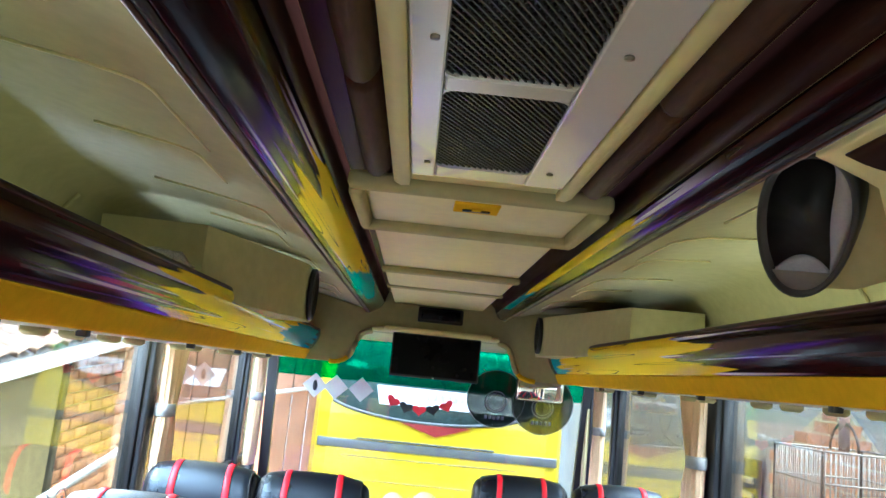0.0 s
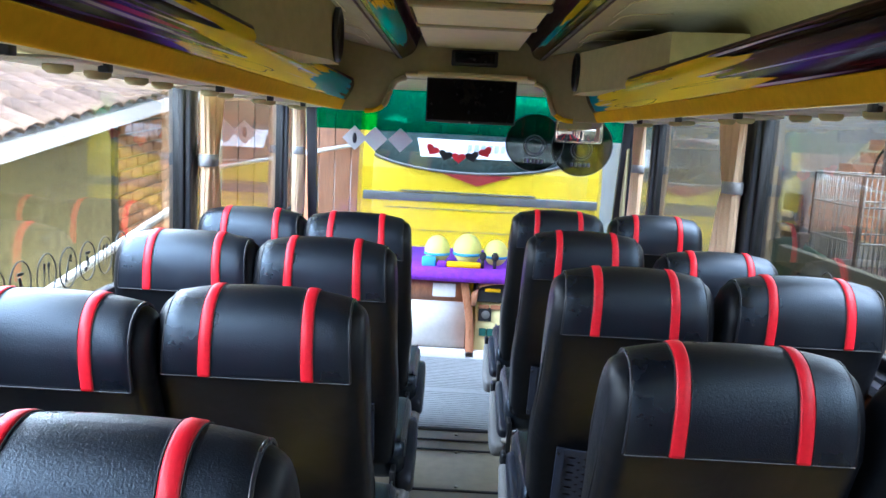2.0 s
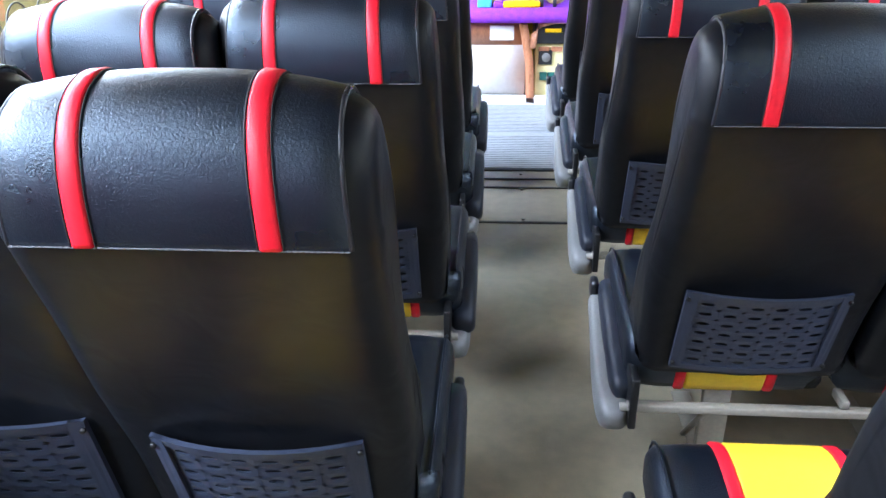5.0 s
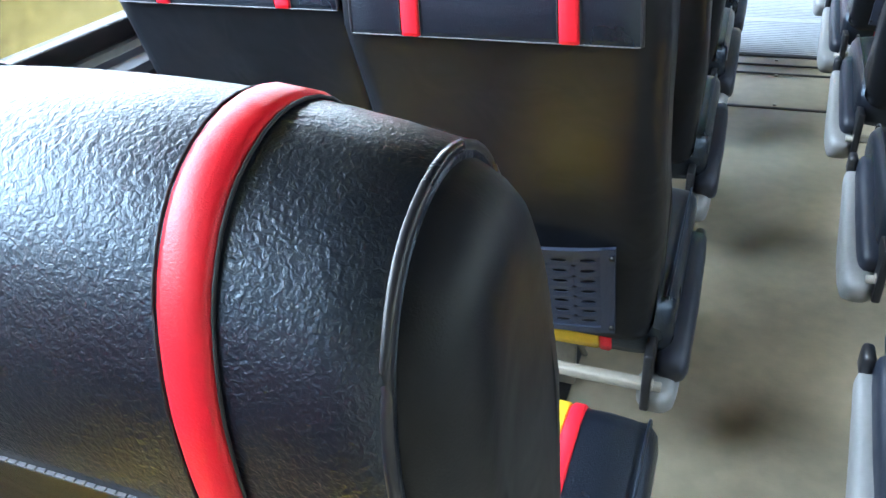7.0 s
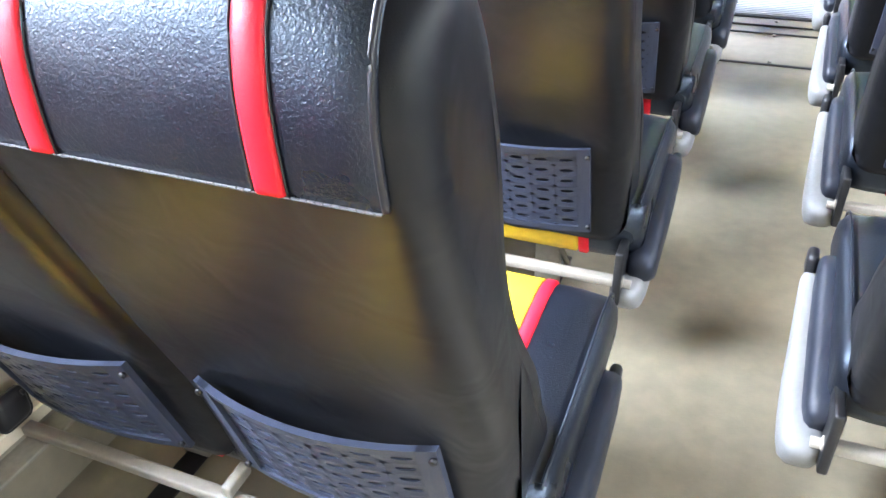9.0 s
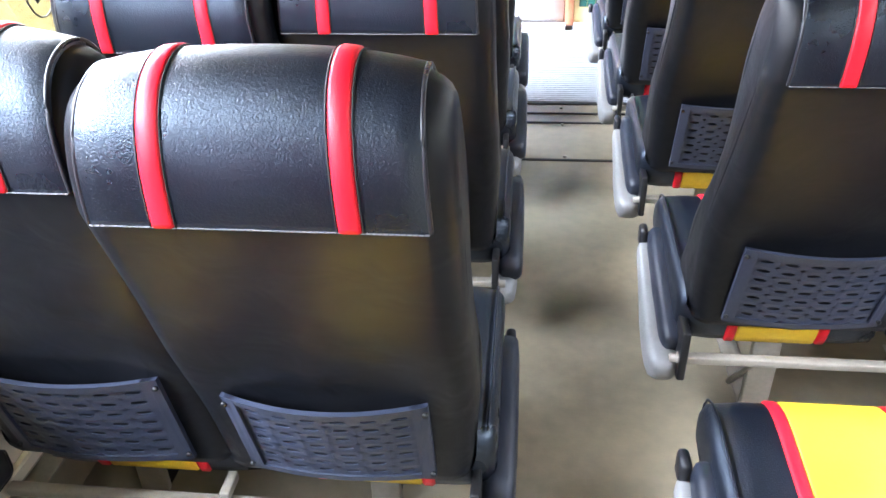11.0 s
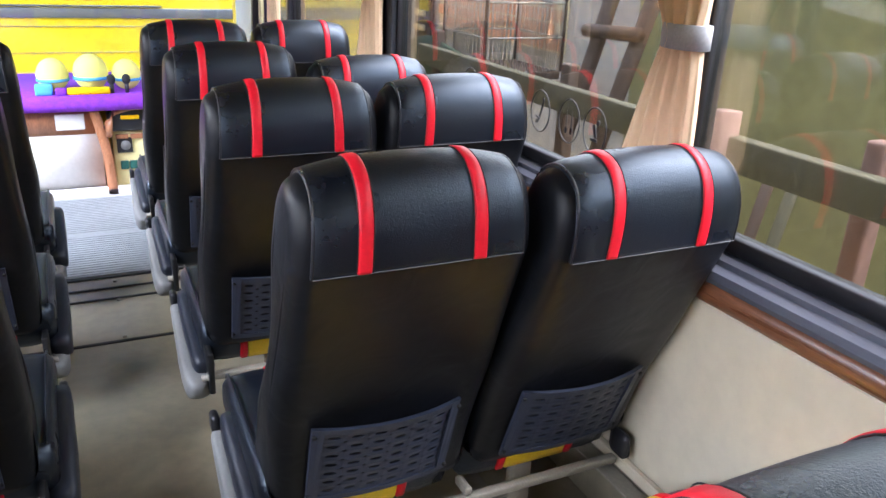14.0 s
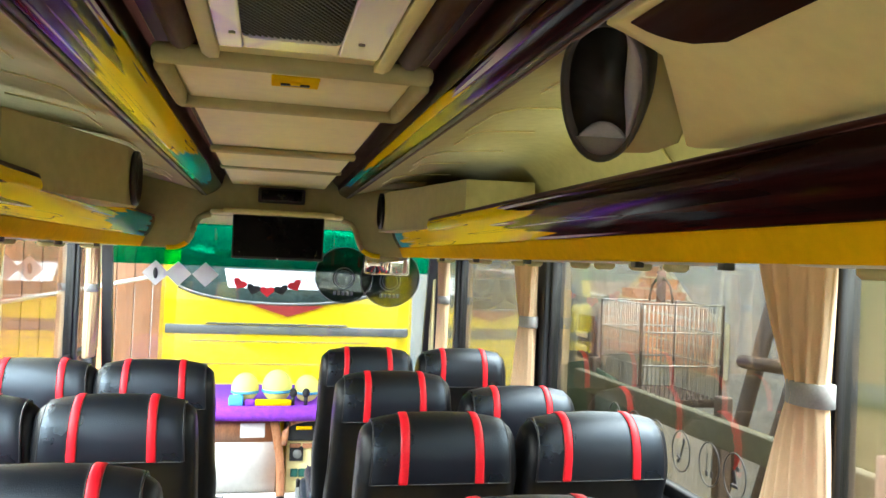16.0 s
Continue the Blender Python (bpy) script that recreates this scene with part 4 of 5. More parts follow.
def make_double_seat(s):
    """Two seats on one steel beam. s = 1: the aisle is on the low-x side; -1: mirrored."""
    u = thing("double_seat", "pair of black leatherette bus seats with red bands on steel beam", "bus seat", "passenger seats")
    d = 0.0 if s > 0 else 0.058
    for cx in ((0.402, 0.868) if s > 0 else (0.460, 0.888)):
        make_backrest(u, s * cx)
        make_cushion(u, s * (cx - (0.016 if s > 0 else 0.036)), 0.010 if s > 0 else 0.018)
    X = lambda a, b: (min(s * (a + d), s * (b + d)), max(s * (a + d), s * (b + d)))
    part("beam", box(*X(0.165, 1.07), 0.208, 0.232, 0.218, 0.238, 0.004), STEEL, u, "beige painted steel beam")
    part("front_beam", box(*X(0.20, 1.07), 0.58, 0.61, 0.215, 0.240, 0.005), STEEL, u, "beige painted front beam")
    part("middle_bracket", box(*X(0.628, 0.647), 0.212, 0.268, 0.2405, 0.262, 0.004), STEEL, u, "beige bracket between the seats")
    for x, y in ((0.385, 0.29), (0.83, 0.29)) if s > 0 else ((0.385, 0.42), (0.915, 0.42)):
        leg = bmesh.new()
        box(*X(x - 0.032, x + 0.032), y, y + 0.02, 0.006, 0.250, 0.003, 1, leg)
        part("leg", leg, STEEL, u, "flat beige steel leg")
        part("leg_brace", tube([(s * (x + d - 0.03), y - 0.05, 0.215), (s * (x + d - 0.034), y + 0.11, 0.014)], 0.008, 6), STEEL, u)
        part("leg_foot", box(*X(x - 0.025, x + 0.025), 0.20, 0.60, 0.0, 0.006, 0.002, 1), STEEL if s > 0 else BLACK_METAL, u)
    # armrest: a fat rounded shell on the aisle side, with a padded top laid against it
    A, B = Vector((0.0, 0.262, 0.204)), Vector((0.0, 0.615, 0.290))
    ax = (B - A).normalized()
    nz = Vector((0, -ax.z, ax.y))

    def bar(secs, dx=0.0, n=20):
        rings = []
        for along, x0, x1, lo, hi in secs:
            x0, x1 = x0 + dx, x1 + dx
            o = A + ax * along
            ring = []
            for i in range(n):
                t = i * math.tau / n
                ca, sa = math.cos(t), math.sin(t)
                ca, sa = math.copysign(abs(ca) ** 0.6, ca), math.copysign(abs(sa) ** 0.6, sa)
                p = o + nz * ((lo + hi) / 2 + (hi - lo) / 2 * sa)
                ring.append((s * (d + (x0 + x1) / 2 + (x1 - x0) / 2 * ca), p.y, p.z))
            rings.append(ring)
        return loft(rings)
    arm = part("armrest", bar([(-0.052, 0.128, 0.150, -0.022, 0.004), (-0.046, 0.116, 0.166, -0.040, 0.016), (-0.030, 0.106, 0.178, -0.054, 0.024), (0.0, 0.102, 0.180, -0.060, 0.026), (0.05, 0.101, 0.154, -0.062, 0.026),
                               (0.12, 0.102, 0.150, -0.058, 0.026), (0.20, 0.106, 0.148, -0.048, 0.024), (0.30, 0.110, 0.147, -0.036, 0.022), (0.350, 0.112, 0.146, -0.028, 0.020), (0.365, 0.118, 0.142, -0.018, 0.012)], 0.0 if s > 0 else 0.018), GREY_PLASTIC, u, "light grey plastic armrest shell, folded down")
    part("pad", bar([(-0.006, 0.146, 0.184, 0.014, 0.050), (0.004, 0.137, 0.194, 0.004, 0.064), (0.03, 0.132, 0.198, -0.02, 0.070), (0.18, 0.131, 0.198, -0.02, 0.074), (0.32, 0.133, 0.198, -0.01, 0.076), (0.362, 0.136, 0.196, -0.004, 0.068), (0.380, 0.146, 0.188, 0.008, 0.044)], 0.0 if s > 0 else -0.026), PAD, arm, "dark padded armrest top")
    part("knob", box(*X(0.116, 0.138), 0.600, 0.648, 0.288, 0.342, 0.009, 2), BLACK_PLASTIC, arm, "black recline knob")
    part("hinge", box(*X(0.168, 0.186), 0.200, 0.290, 0.175, 0.310, 0.005), BLACK_METAL, u, "black steel hinge bracket")
    part("hinge_pin", tube([(s * (0.150 + d), 0.225, 0.222), (s * (0.200 + d), 0.225, 0.222)], 0.010, 10), STEEL, u, "steel hinge pin")
    part("wall_lever", box(*X(1.06, 1.085), 0.175, 0.245, 0.245, 0.315, 0.018, 3), BLACK_PLASTIC, u, "black lever at the wall side")
    return u


RIGHT_ROWS = [(0.440, -5.5, -11), (1.262, 0, -3.5), (2.046, 0, 0), (2.84, 0, -8), (3.64, 0, 0)]
LEFT_ROWS = [(-0.77, 0, 0), (0.0, 1.5, 0), (0.772, 0, 3.5), (1.542, 0, -4.5), (2.32, 0, 0), (3.09, 0, 0)]
for s, rows in ((1, RIGHT_ROWS), (-1, LEFT_ROWS)):
    first = make_double_seat(s)
    for i, (y, ra, rw) in enumerate(rows):
        x = (0.013 if i == 1 else 0.0) if s < 0 else 0.026 if i else 0.002
        u = first if i == 0 else copy_thing(first, pose(x, y, 0))
        if i == 0:
            u.matrix_basis = pose(x, y, 0)
        backs = sorted((c for c in u.children if c.name.startswith("backrest")), key=lambda c: abs(c.matrix_basis.translation.x))
        for bk, a in zip(backs, (ra, rw)):
            bk.matrix_basis = Matrix.Translation(bk.matrix_basis.translation) @ pose(0, 0, 0, -a, 0, 0)
        if s < 0 and i == 1:
            arm = next(c for c in u.children if c.name.startswith("armrest"))
            arm.matrix_basis = pose(0, 0.262, 0.204, -6, 0, 0) @ Matrix.Translation((0, -0.262, -0.204))
        if rw < ra:
            u["label"] = "pair of black bus seats with red bands, one reclined further"
for s, nm in ((1, "right"), (-1, "left")):
    rail = bmesh.new()
    box(*sorted((C + s * 1.09, C + s * 1.148)), Y_BACK + 0.1, 4.3, 0.165, 0.173, 0.002, 1, rail)
    box(*sorted((C + s * 1.140, C + s * 1.148)), Y_BACK + 0.1, 4.3, 0.1735, 0.215, 0.002, 1, rail)
    structure("seat_rail_" + nm, rail, STEEL, "beige steel seat rail along the side wall")

# ---- things on the racks ----
def speaker_box(pts, z0, z1, face, name_label):
    """A plywood-and-vinyl loudspeaker box on the rack, with one round driver. pts: plan outline; face: driver centre, yaw, radius."""
    b = thing("loudspeaker_box", name_label, "loudspeaker", "rack loudspeakers")
    part("body", loft([[(x, y, z0) for x, y in pts], [(x, y, z1) for x, y in pts]]), TAUPE, b, "taupe vinyl-covered box", False)
    (fx, fy, fz), yaw, r = face
    m = pose(fx, fy, fz, 90, 0, yaw)
    part("driver_ring", loft([[tuple(m @ Vector((k * r * math.cos(i * math.tau / 28), k * r * 1.15 * math.sin(i * math.tau / 28), h))) for i in range(28)] for k, h in ((1.0, 0.0), (1.0, 0.016), (0.86, 0.02), (0.80, 0.008))]), BLACK_PLASTIC, b, "black driver ring")
    part("cone", loft([[tuple(m @ Vector((k * r * math.cos(i * math.tau / 28), k * r * 1.15 * math.sin(i * math.tau / 28), h))) for i in range(28)] for k, h in ((0.80, 0.008), (0.4, 0.004), (0.25, 0.012), (0.05, 0.016))]), MESH_BLACK, b, "dark speaker cone")
    return b


speaker_box([(-1.03, 2.16), (-0.74, 2.18), (-0.54, 2.82), (-0.54, 3.04), (-1.03, 3.04)], 1.70, 1.90, ((-0.538, 2.93, 1.80), 90, 0.085), "taupe angled loudspeaker box standing in the overhead rack")
speaker_box([(1.03, 3.10), (0.74, 3.14), (0.535, 4.02), (0.535, 4.28), (1.03, 4.28)], 1.70, 1.90, ((0.533, 4.15, 1.81), -90, 0.085), "taupe angled loudspeaker box at the front of the rack")

# closed rack panel with a big moulded loudspeaker
pan = thing("rack_cover", "cream moulded cover closing the rear part of the overhead rack", "rack cover")
line = smooth_line([(0.700, 1.7535), (0.668, 1.766), (0.60, 1.804), (0.52, 1.846), (0.45, 1.876), (0.412, 1.890)], 4)


def cover_end(x):
    """The cover's forward edge: straight above, with a rounded lower corner."""
    return 1.02 + 0.22 * min(1.0, max(0.0, (x - 0.50) / 0.17)) - (0.10 * ((x - 0.665) / 0.035) ** 2 if x > 0.665 else 0)


up = [(C + x, cover_end(x), z) for x, z in line]
part("panel", loft([[(x, Y_BACK, z), (x, y - 0.03, z), (x, y - 0.008, z + 0.003), (x + 0.004, y, z + 0.014), (x + 0.012, y, z + 0.035), (x + 0.012, Y_BACK, z + 0.035)] for x, y, z in up]), CREAM, pan, "cream cover panel")
part("maroon_patch", loft([[(C + x, Y_BACK + 0.01, z - 0.0005), (C + x, y, z - 0.0005), (C + x - 0.002, y - 0.004, z - 0.004), (C + x - 0.002, Y_BACK + 0.01, z - 0.004)] for (x, z), y in zip([p for p in line if 0.425 < p[0] < 0.53], (0.88, 0.93, 0.95, 0.96, 0.965, 0.965, 0.965, 0.965, 0.965, 0.965))]), BROWN_TRIM, pan, "dark maroon inlay")
sp = thing("loudspeaker", "large black moulded loudspeaker with grey flared rim in the rack", "loudspeaker")
SO, SU, SW = Vector((0.482, 1.205, 1.838)), Vector((-0.062, -0.142, 0.086)), Vector((0.056, -0.067, -0.010))
SN = SW.cross(SU).normalized()
face = lambda x, y, h: tuple(SO + SW * x + SU * y + SN * h)
oval = lambda kx, ky, h, n=40: [face(kx * math.cos(i * math.tau / n) * (1 + 0.10 * math.sin(i * math.tau / n)) * (1 - 0.10 * math.cos(i * math.tau / n) ** 2), ky * math.sin(i * math.tau / n), h) for i in range(n)]
part("baffle", loft([[face(x * g, y * g, h) for x, y in ((-0.75, -1.04), (-0.2, -1.14), (1.0, -1.10), (1.55, -0.92), (1.75, -0.3), (1.75, 0.6), (1.2, 0.92), (0.0, 0.98), (-0.72, 0.6), (-0.80, -0.3))] for h, g in ((-0.12, 0.9), (-0.040, 1.0), (-0.032, 0.97))]), TAUPE, sp, "taupe moulded speaker housing", True)
part("rim", loft([oval(1.0, 1.0, -0.06), oval(1.02, 1.01, 0.004), oval(0.97, 0.97, 0.012), oval(0.88, 0.92, 0.010), oval(0.84, 0.89, -0.006)]), BLACK_PLASTIC, sp, "black flared rim")
part("cone", loft([oval(0.85, 0.90, -0.005), oval(0.55, 0.60, -0.016), oval(0.25, 0.25, -0.012), oval(0.05, 0.05, -0.008)]), MESH_BLACK, sp, "matt black cone")
lo = [math.radians(222 + i * 96 / 15) for i in range(16)]
part("flare", loft([[face(0.84 * math.cos(a), 0.90 * math.sin(a), h) for a in lo] + [face(0.78 * math.cos(a), -0.66 + 0.26 * (1 - (math.cos(a) / 0.72) ** 2), h + dh) for a in lo[::-1]] for h, dh in ((-0.004, -0.004), (0.004, -0.002))]), FLARE, sp, "grey crescent flare")
ri = [-48 + i * 118 / 15 for i in range(16)]
rim_at = lambda d, k: (0.86 * k * math.cos(math.radians(d)) * (1 + 0.1 * math.sin(math.radians(d))), 0.90 * (1 - 0.25 * (1 - k)) * math.sin(math.radians(d)))
thin = lambda d: 1 - 0.50 * (1 - ((d - 11) / 59) ** 2)
part("flare", loft([[face(*rim_at(d, 1.0), h) for d in ri] + [face(*rim_at(d, thin(d) - 0.01), h + dh) for d in ri[::-1]] for h, dh in ((-0.004, -0.006), (0.004, -0.003))]), FLARE, sp, "grey crescent flare on the side")

bag = bmesh.new()
bmesh.ops.create_icosphere(bag, subdivisions=3, radius=0.06)
for v in bag.verts:
    n = noise.noise(v.co * 30)
    v.co = Vector((v.co.x * 1.3, v.co.y * 2.2, v.co.z * 0.7)) * (1 + 0.35 * n) + Vector((-0.80, 2.02, 1.755))
tagged(part("plastic_bag", bag, BAG, smooth=False), "crumpled clear plastic bag lying in the overhead rack", "bag")

# fittings under the racks: reading lamp bezels and rail clips
for s in (-1, 1):
    for y in (0.1, 0.95, 1.75, 2.15, 2.75, 3.4, 4.1):
        lamp = thing("reading_lamp", "white underside fitting with a round air nozzle below the rack", "lamp", "rack lamps", pose(C + s * 0.90, y, 1.578))
        part("plate", box(-0.10, 0.10, -0.17, 0.17, -0.014, 0.0, 0.012, 3), LAMP_PLASTIC, lamp, "white plastic plate")
        for dy in (-0.09, 0.09):
            part("nozzle", loft([[(0.030 * k * math.cos(i * math.tau / 16), dy + 0.030 * k * math.sin(i * math.tau / 16), z) for i in range(16)] for k, z in ((1, -0.0135), (1, -0.024), (0.7, -0.032), (0.4, -0.030))]), TAUPE, lamp, "round air nozzle")
    for y in (0.55, 1.30, 1.66, 2.45, 3.1, 3.75):
        tagged(part("rail_clip", box(C + s * 0.80 - 0.012, C + s * 0.80 + 0.012, y - 0.012, y + 0.012, 1.553, 1.574, 0.003), BLACK_PLASTIC), "small black clip under the rack edge", "clip", "rack clips")

# ---- curtains ----
def curtain(s, y0, y1, ytie, label, zb=0.86, wtop=1.0):
    """A gathered curtain, tied at mid height, hanging in front of a pillar."""
    c = thing("curtain", label, "curtain", "window curtains")
    secs = []
    N = 84
    for k in range(29):
        v = k / 28
        z = 1.612 - (1.612 - zb) * v
        zt = 1.30
        d = abs(z - zt) / (1.612 - zt if z > zt else zt - zb)
        w = (0.30 + 0.70 * min(1, d) ** 0.75) * (y1 - y0) / 2
        yc = ytie + ((y0 + y1) / 2 - ytie) * min(1, d) ** 0.8
        th = 0.022 + 0.008 * (1 - min(1, d))
        ring = []
        for i in range(N):
            a = i * math.tau / N
            fold = 1 + 0.60 * math.sin(a * 13 + 1.2 * math.sin(3 * v + a)) * (0.6 + 0.4 * d)
            ring.append((C + s * (HALF - 0.052) + th * math.sin(a) * fold, yc + w * math.cos(a) * (1 + 0.03 * math.sin(9 * v + a * 3)), z))
        secs.append(ring)
    part("cloth", loft(secs), CURTAIN, c, "gathered tan cloth")
    w = 0.34 * (y1 - y0) / 2
    band = [[(C + s * (HALF - 0.052) + (0.036 + e) * math.sin(i * math.tau / 24), ytie + (w + 0.012 + e) * math.cos(i * math.tau / 24), z) for i in range(24)] for z, e in ((1.275, 0), (1.276, 0.004), (1.324, 0.004), (1.325, 0))]
    part("tie_band", loft(band), TIE, c, "grey tie band")
    return c


curtain(1, 1.365, 1.635, 1.436, "tan gathered curtain tied with a grey band by the pillar", 0.875)
curtain(1, 3.20, 3.50, 3.27, "tan gathered curtain tied with a grey band at a pillar", 0.875)
curtain(1, 4.92, 5.12, 4.98, "narrow brown curtain tied at the front side window", 0.875)
curtain(-1, 3.19, 3.47, 3.27, "brown and tan gathered curtain tied with a grey band", 0.875)
curtain(-1, 5.04, 5.24, 5.14, "narrow tan curtain tied beside the front pillar", 0.875)

# round pictogram stickers along the window bottoms
for s, ys in ((-1, (1.62, 1.74, 1.86, 1.98, 2.11, 2.23, 2.35, 2.47, 2.59)), (1, (1.81, 1.93, 2.08, 2.23, 2.38, 2.53))):
    for i, y in enumerate(ys):
        st = thing("pictogram_sticker", "round black outline pictogram sticker on the window glass", "sticker", "window pictograms", pose(C + s * (HALF + 0.0245), y, 1.018, 0, -90 * s, 0))
        rg = bmesh.new()
        tube([(0.060 * math.cos(k * math.tau / 32), 0.050 * math.sin(k * math.tau / 32), 0) for k in range(33)], 0.0019, 6, rg)
        part("ring", rg, STICKER_LINE, st, "thin black ring")
        pc = bmesh.new()
        if i % 3 == 0:
            join(pc, box(-0.020, 0.014, -0.010, 0.002, -0.001, 0.001), pose(0, 0.004, 0, 0, 0, 20))
            join(pc, disc(0.007, 0.002, 14, pose(0.022, -0.014, 0)))
            box(-0.030, -0.022, -0.016, 0.014, -0.001, 0.001, bm=pc)
        elif i % 3 == 1:
            box(-0.036, 0.030, -0.014, -0.012, -0.001, 0.001, bm=pc)
            box(-0.036, 0.030, 0.010, 0.012, -0.001, 0.001, bm=pc)
            box(-0.034, -0.018, -0.018, -0.008, -0.001, 0.001, bm=pc)
            box(-0.034, -0.020, 0.006, 0.016, -0.001, 0.001, bm=pc)
        else:
            join(pc, disc(0.006, 0.002, 14, pose(0.034, -0.014, 0)))
            join(pc, box(-0.022, 0.026, -0.003, 0.003, -0.001, 0.001), pose(0.004, -0.006, 0, 0, 0, -20))
            join(pc, box(-0.012, 0.012, -0.003, 0.003, -0.001, 0.001), pose(-0.020, 0.010, 0, 0, 0, 70))
            box(-0.036, -0.026, 0.006, 0.020, -0.001, 0.001, bm=pc)
        part("pictogram", pc, STICKER_LINE, st, "black pictogram shape", False)

# ---- dashboard ----
dash = thing("dashboard", "curved dashboard with purple fur cover, wood trim and white panels", "dashboard")
top = []
for k in range(15):
    x = -1.05 + 2.12 * k / 14
    d = 0.0 + 0.05 * math.cos(x * 2.2)
    top.append([(x, 4.93 - d, 0.525), (x, 4.92 - d, 0.570), (x, 4.95 - d, 0.600), (x, 5.66, 0.625), (x, 5.66, 0.565)])
part("fur_cover", loft(top), PURPLE_FUR, dash, "fluffy purple dashboard cover")
part("trim_panel", loft([[(x, 4.965, 0.38), (x, 4.955, 0.525), (x, 5.2, 0.525), (x, 5.2, 0.38)] for x in (-1.05, -0.5, 0.02)]), COPPER_WOOD, dash, "reddish wood trim panel")
# white patch laid on the wood trim to paint in its highlight
part("trim_shine", box(-0.18, -0.03, 4.948, 4.956, 0.41, 0.50, 0.003), WHITE_PLASTIC, dash, "pale patch painted as a highlight on the trim")
part("lower_panel", loft([[(x, 5.0, 0.02), (x, 4.968, 0.38), (x, 5.2, 0.38), (x, 5.2, 0.02)] for x in (-1.05, -0.3, 0.045)]), WHITE_PLASTIC, dash, "white lower panel")
post = smooth_line([(0.025, 0.525), (0.050, 0.40), (0.075, 0.25), (0.085, 0.02)], 4)
part("wood_post", loft([[(x - 0.030, 4.93, z), (x + 0.022, 4.93, z), (x + 0.022, 5.2, z), (x - 0.030, 5.2, z)] for x, z in post]), COPPER_WOOD, dash, "reddish wood upright")
part("console", box(0.105, 1.05, 4.99, 5.3, 0.02, 0.385, 0.012), CREAM, dash, "cream console")
part("console_top", box(0.095, 1.05, 4.95, 5.3, 0.3855, 0.525, 0.02, 3), BLACK_PLASTIC, dash, "black instrument panel")
part("brow", tube([(0.085, 4.945, 0.365), (0.095, 4.94, 0.445), (0.13, 4.935, 0.51), (0.22, 4.93, 0.535), (0.6, 4.93, 0.545), (1.0, 4.94, 0.525)], 0.022, 10), COPPER_WOOD, dash, "rounded wood brow over the instruments")
for x, z, w, h, m, nm, lb in ((0.14, 0.18, 0.045, 0.05, GREEN_SWITCH, "switch", "dark green rocker switch"), (0.19, 0.18, 0.045, 0.05, GREEN_SWITCH, "switch", "dark green rocker switch"),
                              (0.24, 0.18, 0.045, 0.05, GREEN_SWITCH, "switch", "dark green rocker switch"), (0.29, 0.18, 0.045, 0.05, GREEN_SWITCH, "switch", "dark green rocker switch"),
                              (0.22, 0.10, 0.045, 0.05, GREEN_SWITCH, "switch", "dark green rocker switch"), (0.15, 0.30, 0.085, 0.09, BLACK_PLASTIC, "radio_box", "black control box with dial"),
                              (0.19, 0.47, 0.10, 0.022, YELLOW_TRIM, "label_strip", "colourful label strip"), (0.30, 0.47, 0.03, 0.03, HEART_RED, "warning_lamp", "red warning lamp"),
                              (0.14, 0.35, 0.07, 0.03, COPPER_WOOD, "wood_key", "reddish key block"), (0.22, 0.35, 0.07, 0.03, COPPER_WOOD, "wood_key", "reddish key block")):
    y = 4.948 if z > 0.45 else 4.985
    part(nm, box(x - w / 2 + 0.02, x + w / 2 + 0.02, y - 0.010, y + 0.006, z - h / 2, z + h / 2, 0.004), m, dash, lb)
part("dial", disc(0.028, 0.01, 20, pose(0.175, 4.973, 0.30, 90, 0, 0)), GREY_PLASTIC, dash, "pale round dial")
part("step_plinth", box(-0.6, 0.7, 4.93, 4.985, 0.0, 0.060, 0.008), WHITE_PAINT, dash, "white plinth at the floor")

for x, r, lb in ((-0.165, 0.085, "pale yellow round plush cushion with blue band, on the dashboard"), (0.035, 0.095, "pale yellow round plush cushion with blue band, on the dashboard"), (0.225, 0.08, "pale yellow round plush cushion behind two microphones")):
    p = thing("plush_cushion", lb, "plush cushion", "dashboard plush")
    b = ball(r, r, r * 1.1, (x, 5.12, 0.610 + r * 1.0))
    part("body", b, YELLOW_PLUSH, p, "pale yellow plush ball")
    part("band", loft([[(x + r * k * math.cos(i * math.tau / 24), 5.12 + r * k * math.sin(i * math.tau / 24), 0.610 + r * h) for i in range(24)] for k, h in ((0.97, 0.60), (1.03, 0.62), (1.03, 0.78), (0.99, 0.80))]), BLUE_PLUSH, p, "blue plush band")
for x in (0.135, 0.215):
    mc = thing("microphone", "dark microphone with round foam head standing on the dashboard", "microphone", "dashboard microphones")
    part("stem", tube([(x, 5.0, 0.600), (x, 5.0, 0.660)], 0.012, 10), BLACK_PLASTIC, mc, "black stem")
    part("foam", ball(0.024, 0.024, 0.03, (x, 5.0, 0.680), 14, 8), HEART_BLACK, mc, "dark grey foam head")
pk = thing("snack_packet", "yellow and purple snack packet lying on the dashboard", "packet")
part("pack", box(-0.10, 0.125, 4.965, 5.015, 0.601, 0.640, 0.012, 2), YELLOW_TRIM, pk, "yellow packet")
part("pack_end", box(-0.16, -0.1005, 4.965, 5.015, 0.601, 0.640, 0.010, 2), PURPLE_FUR, pk, "purple packet end")
tb = thing("tissue_box", "small light blue box on the dashboard", "box")
part("carton", box(-0.26, -0.17, 4.97, 5.05, 0.601, 0.660, 0.010, 2), BLUE_PLUSH, tb, "light blue box")
mir = thing("cabin_mirror", "interior mirror with black and yellow reflection above the windscreen", "mirror")
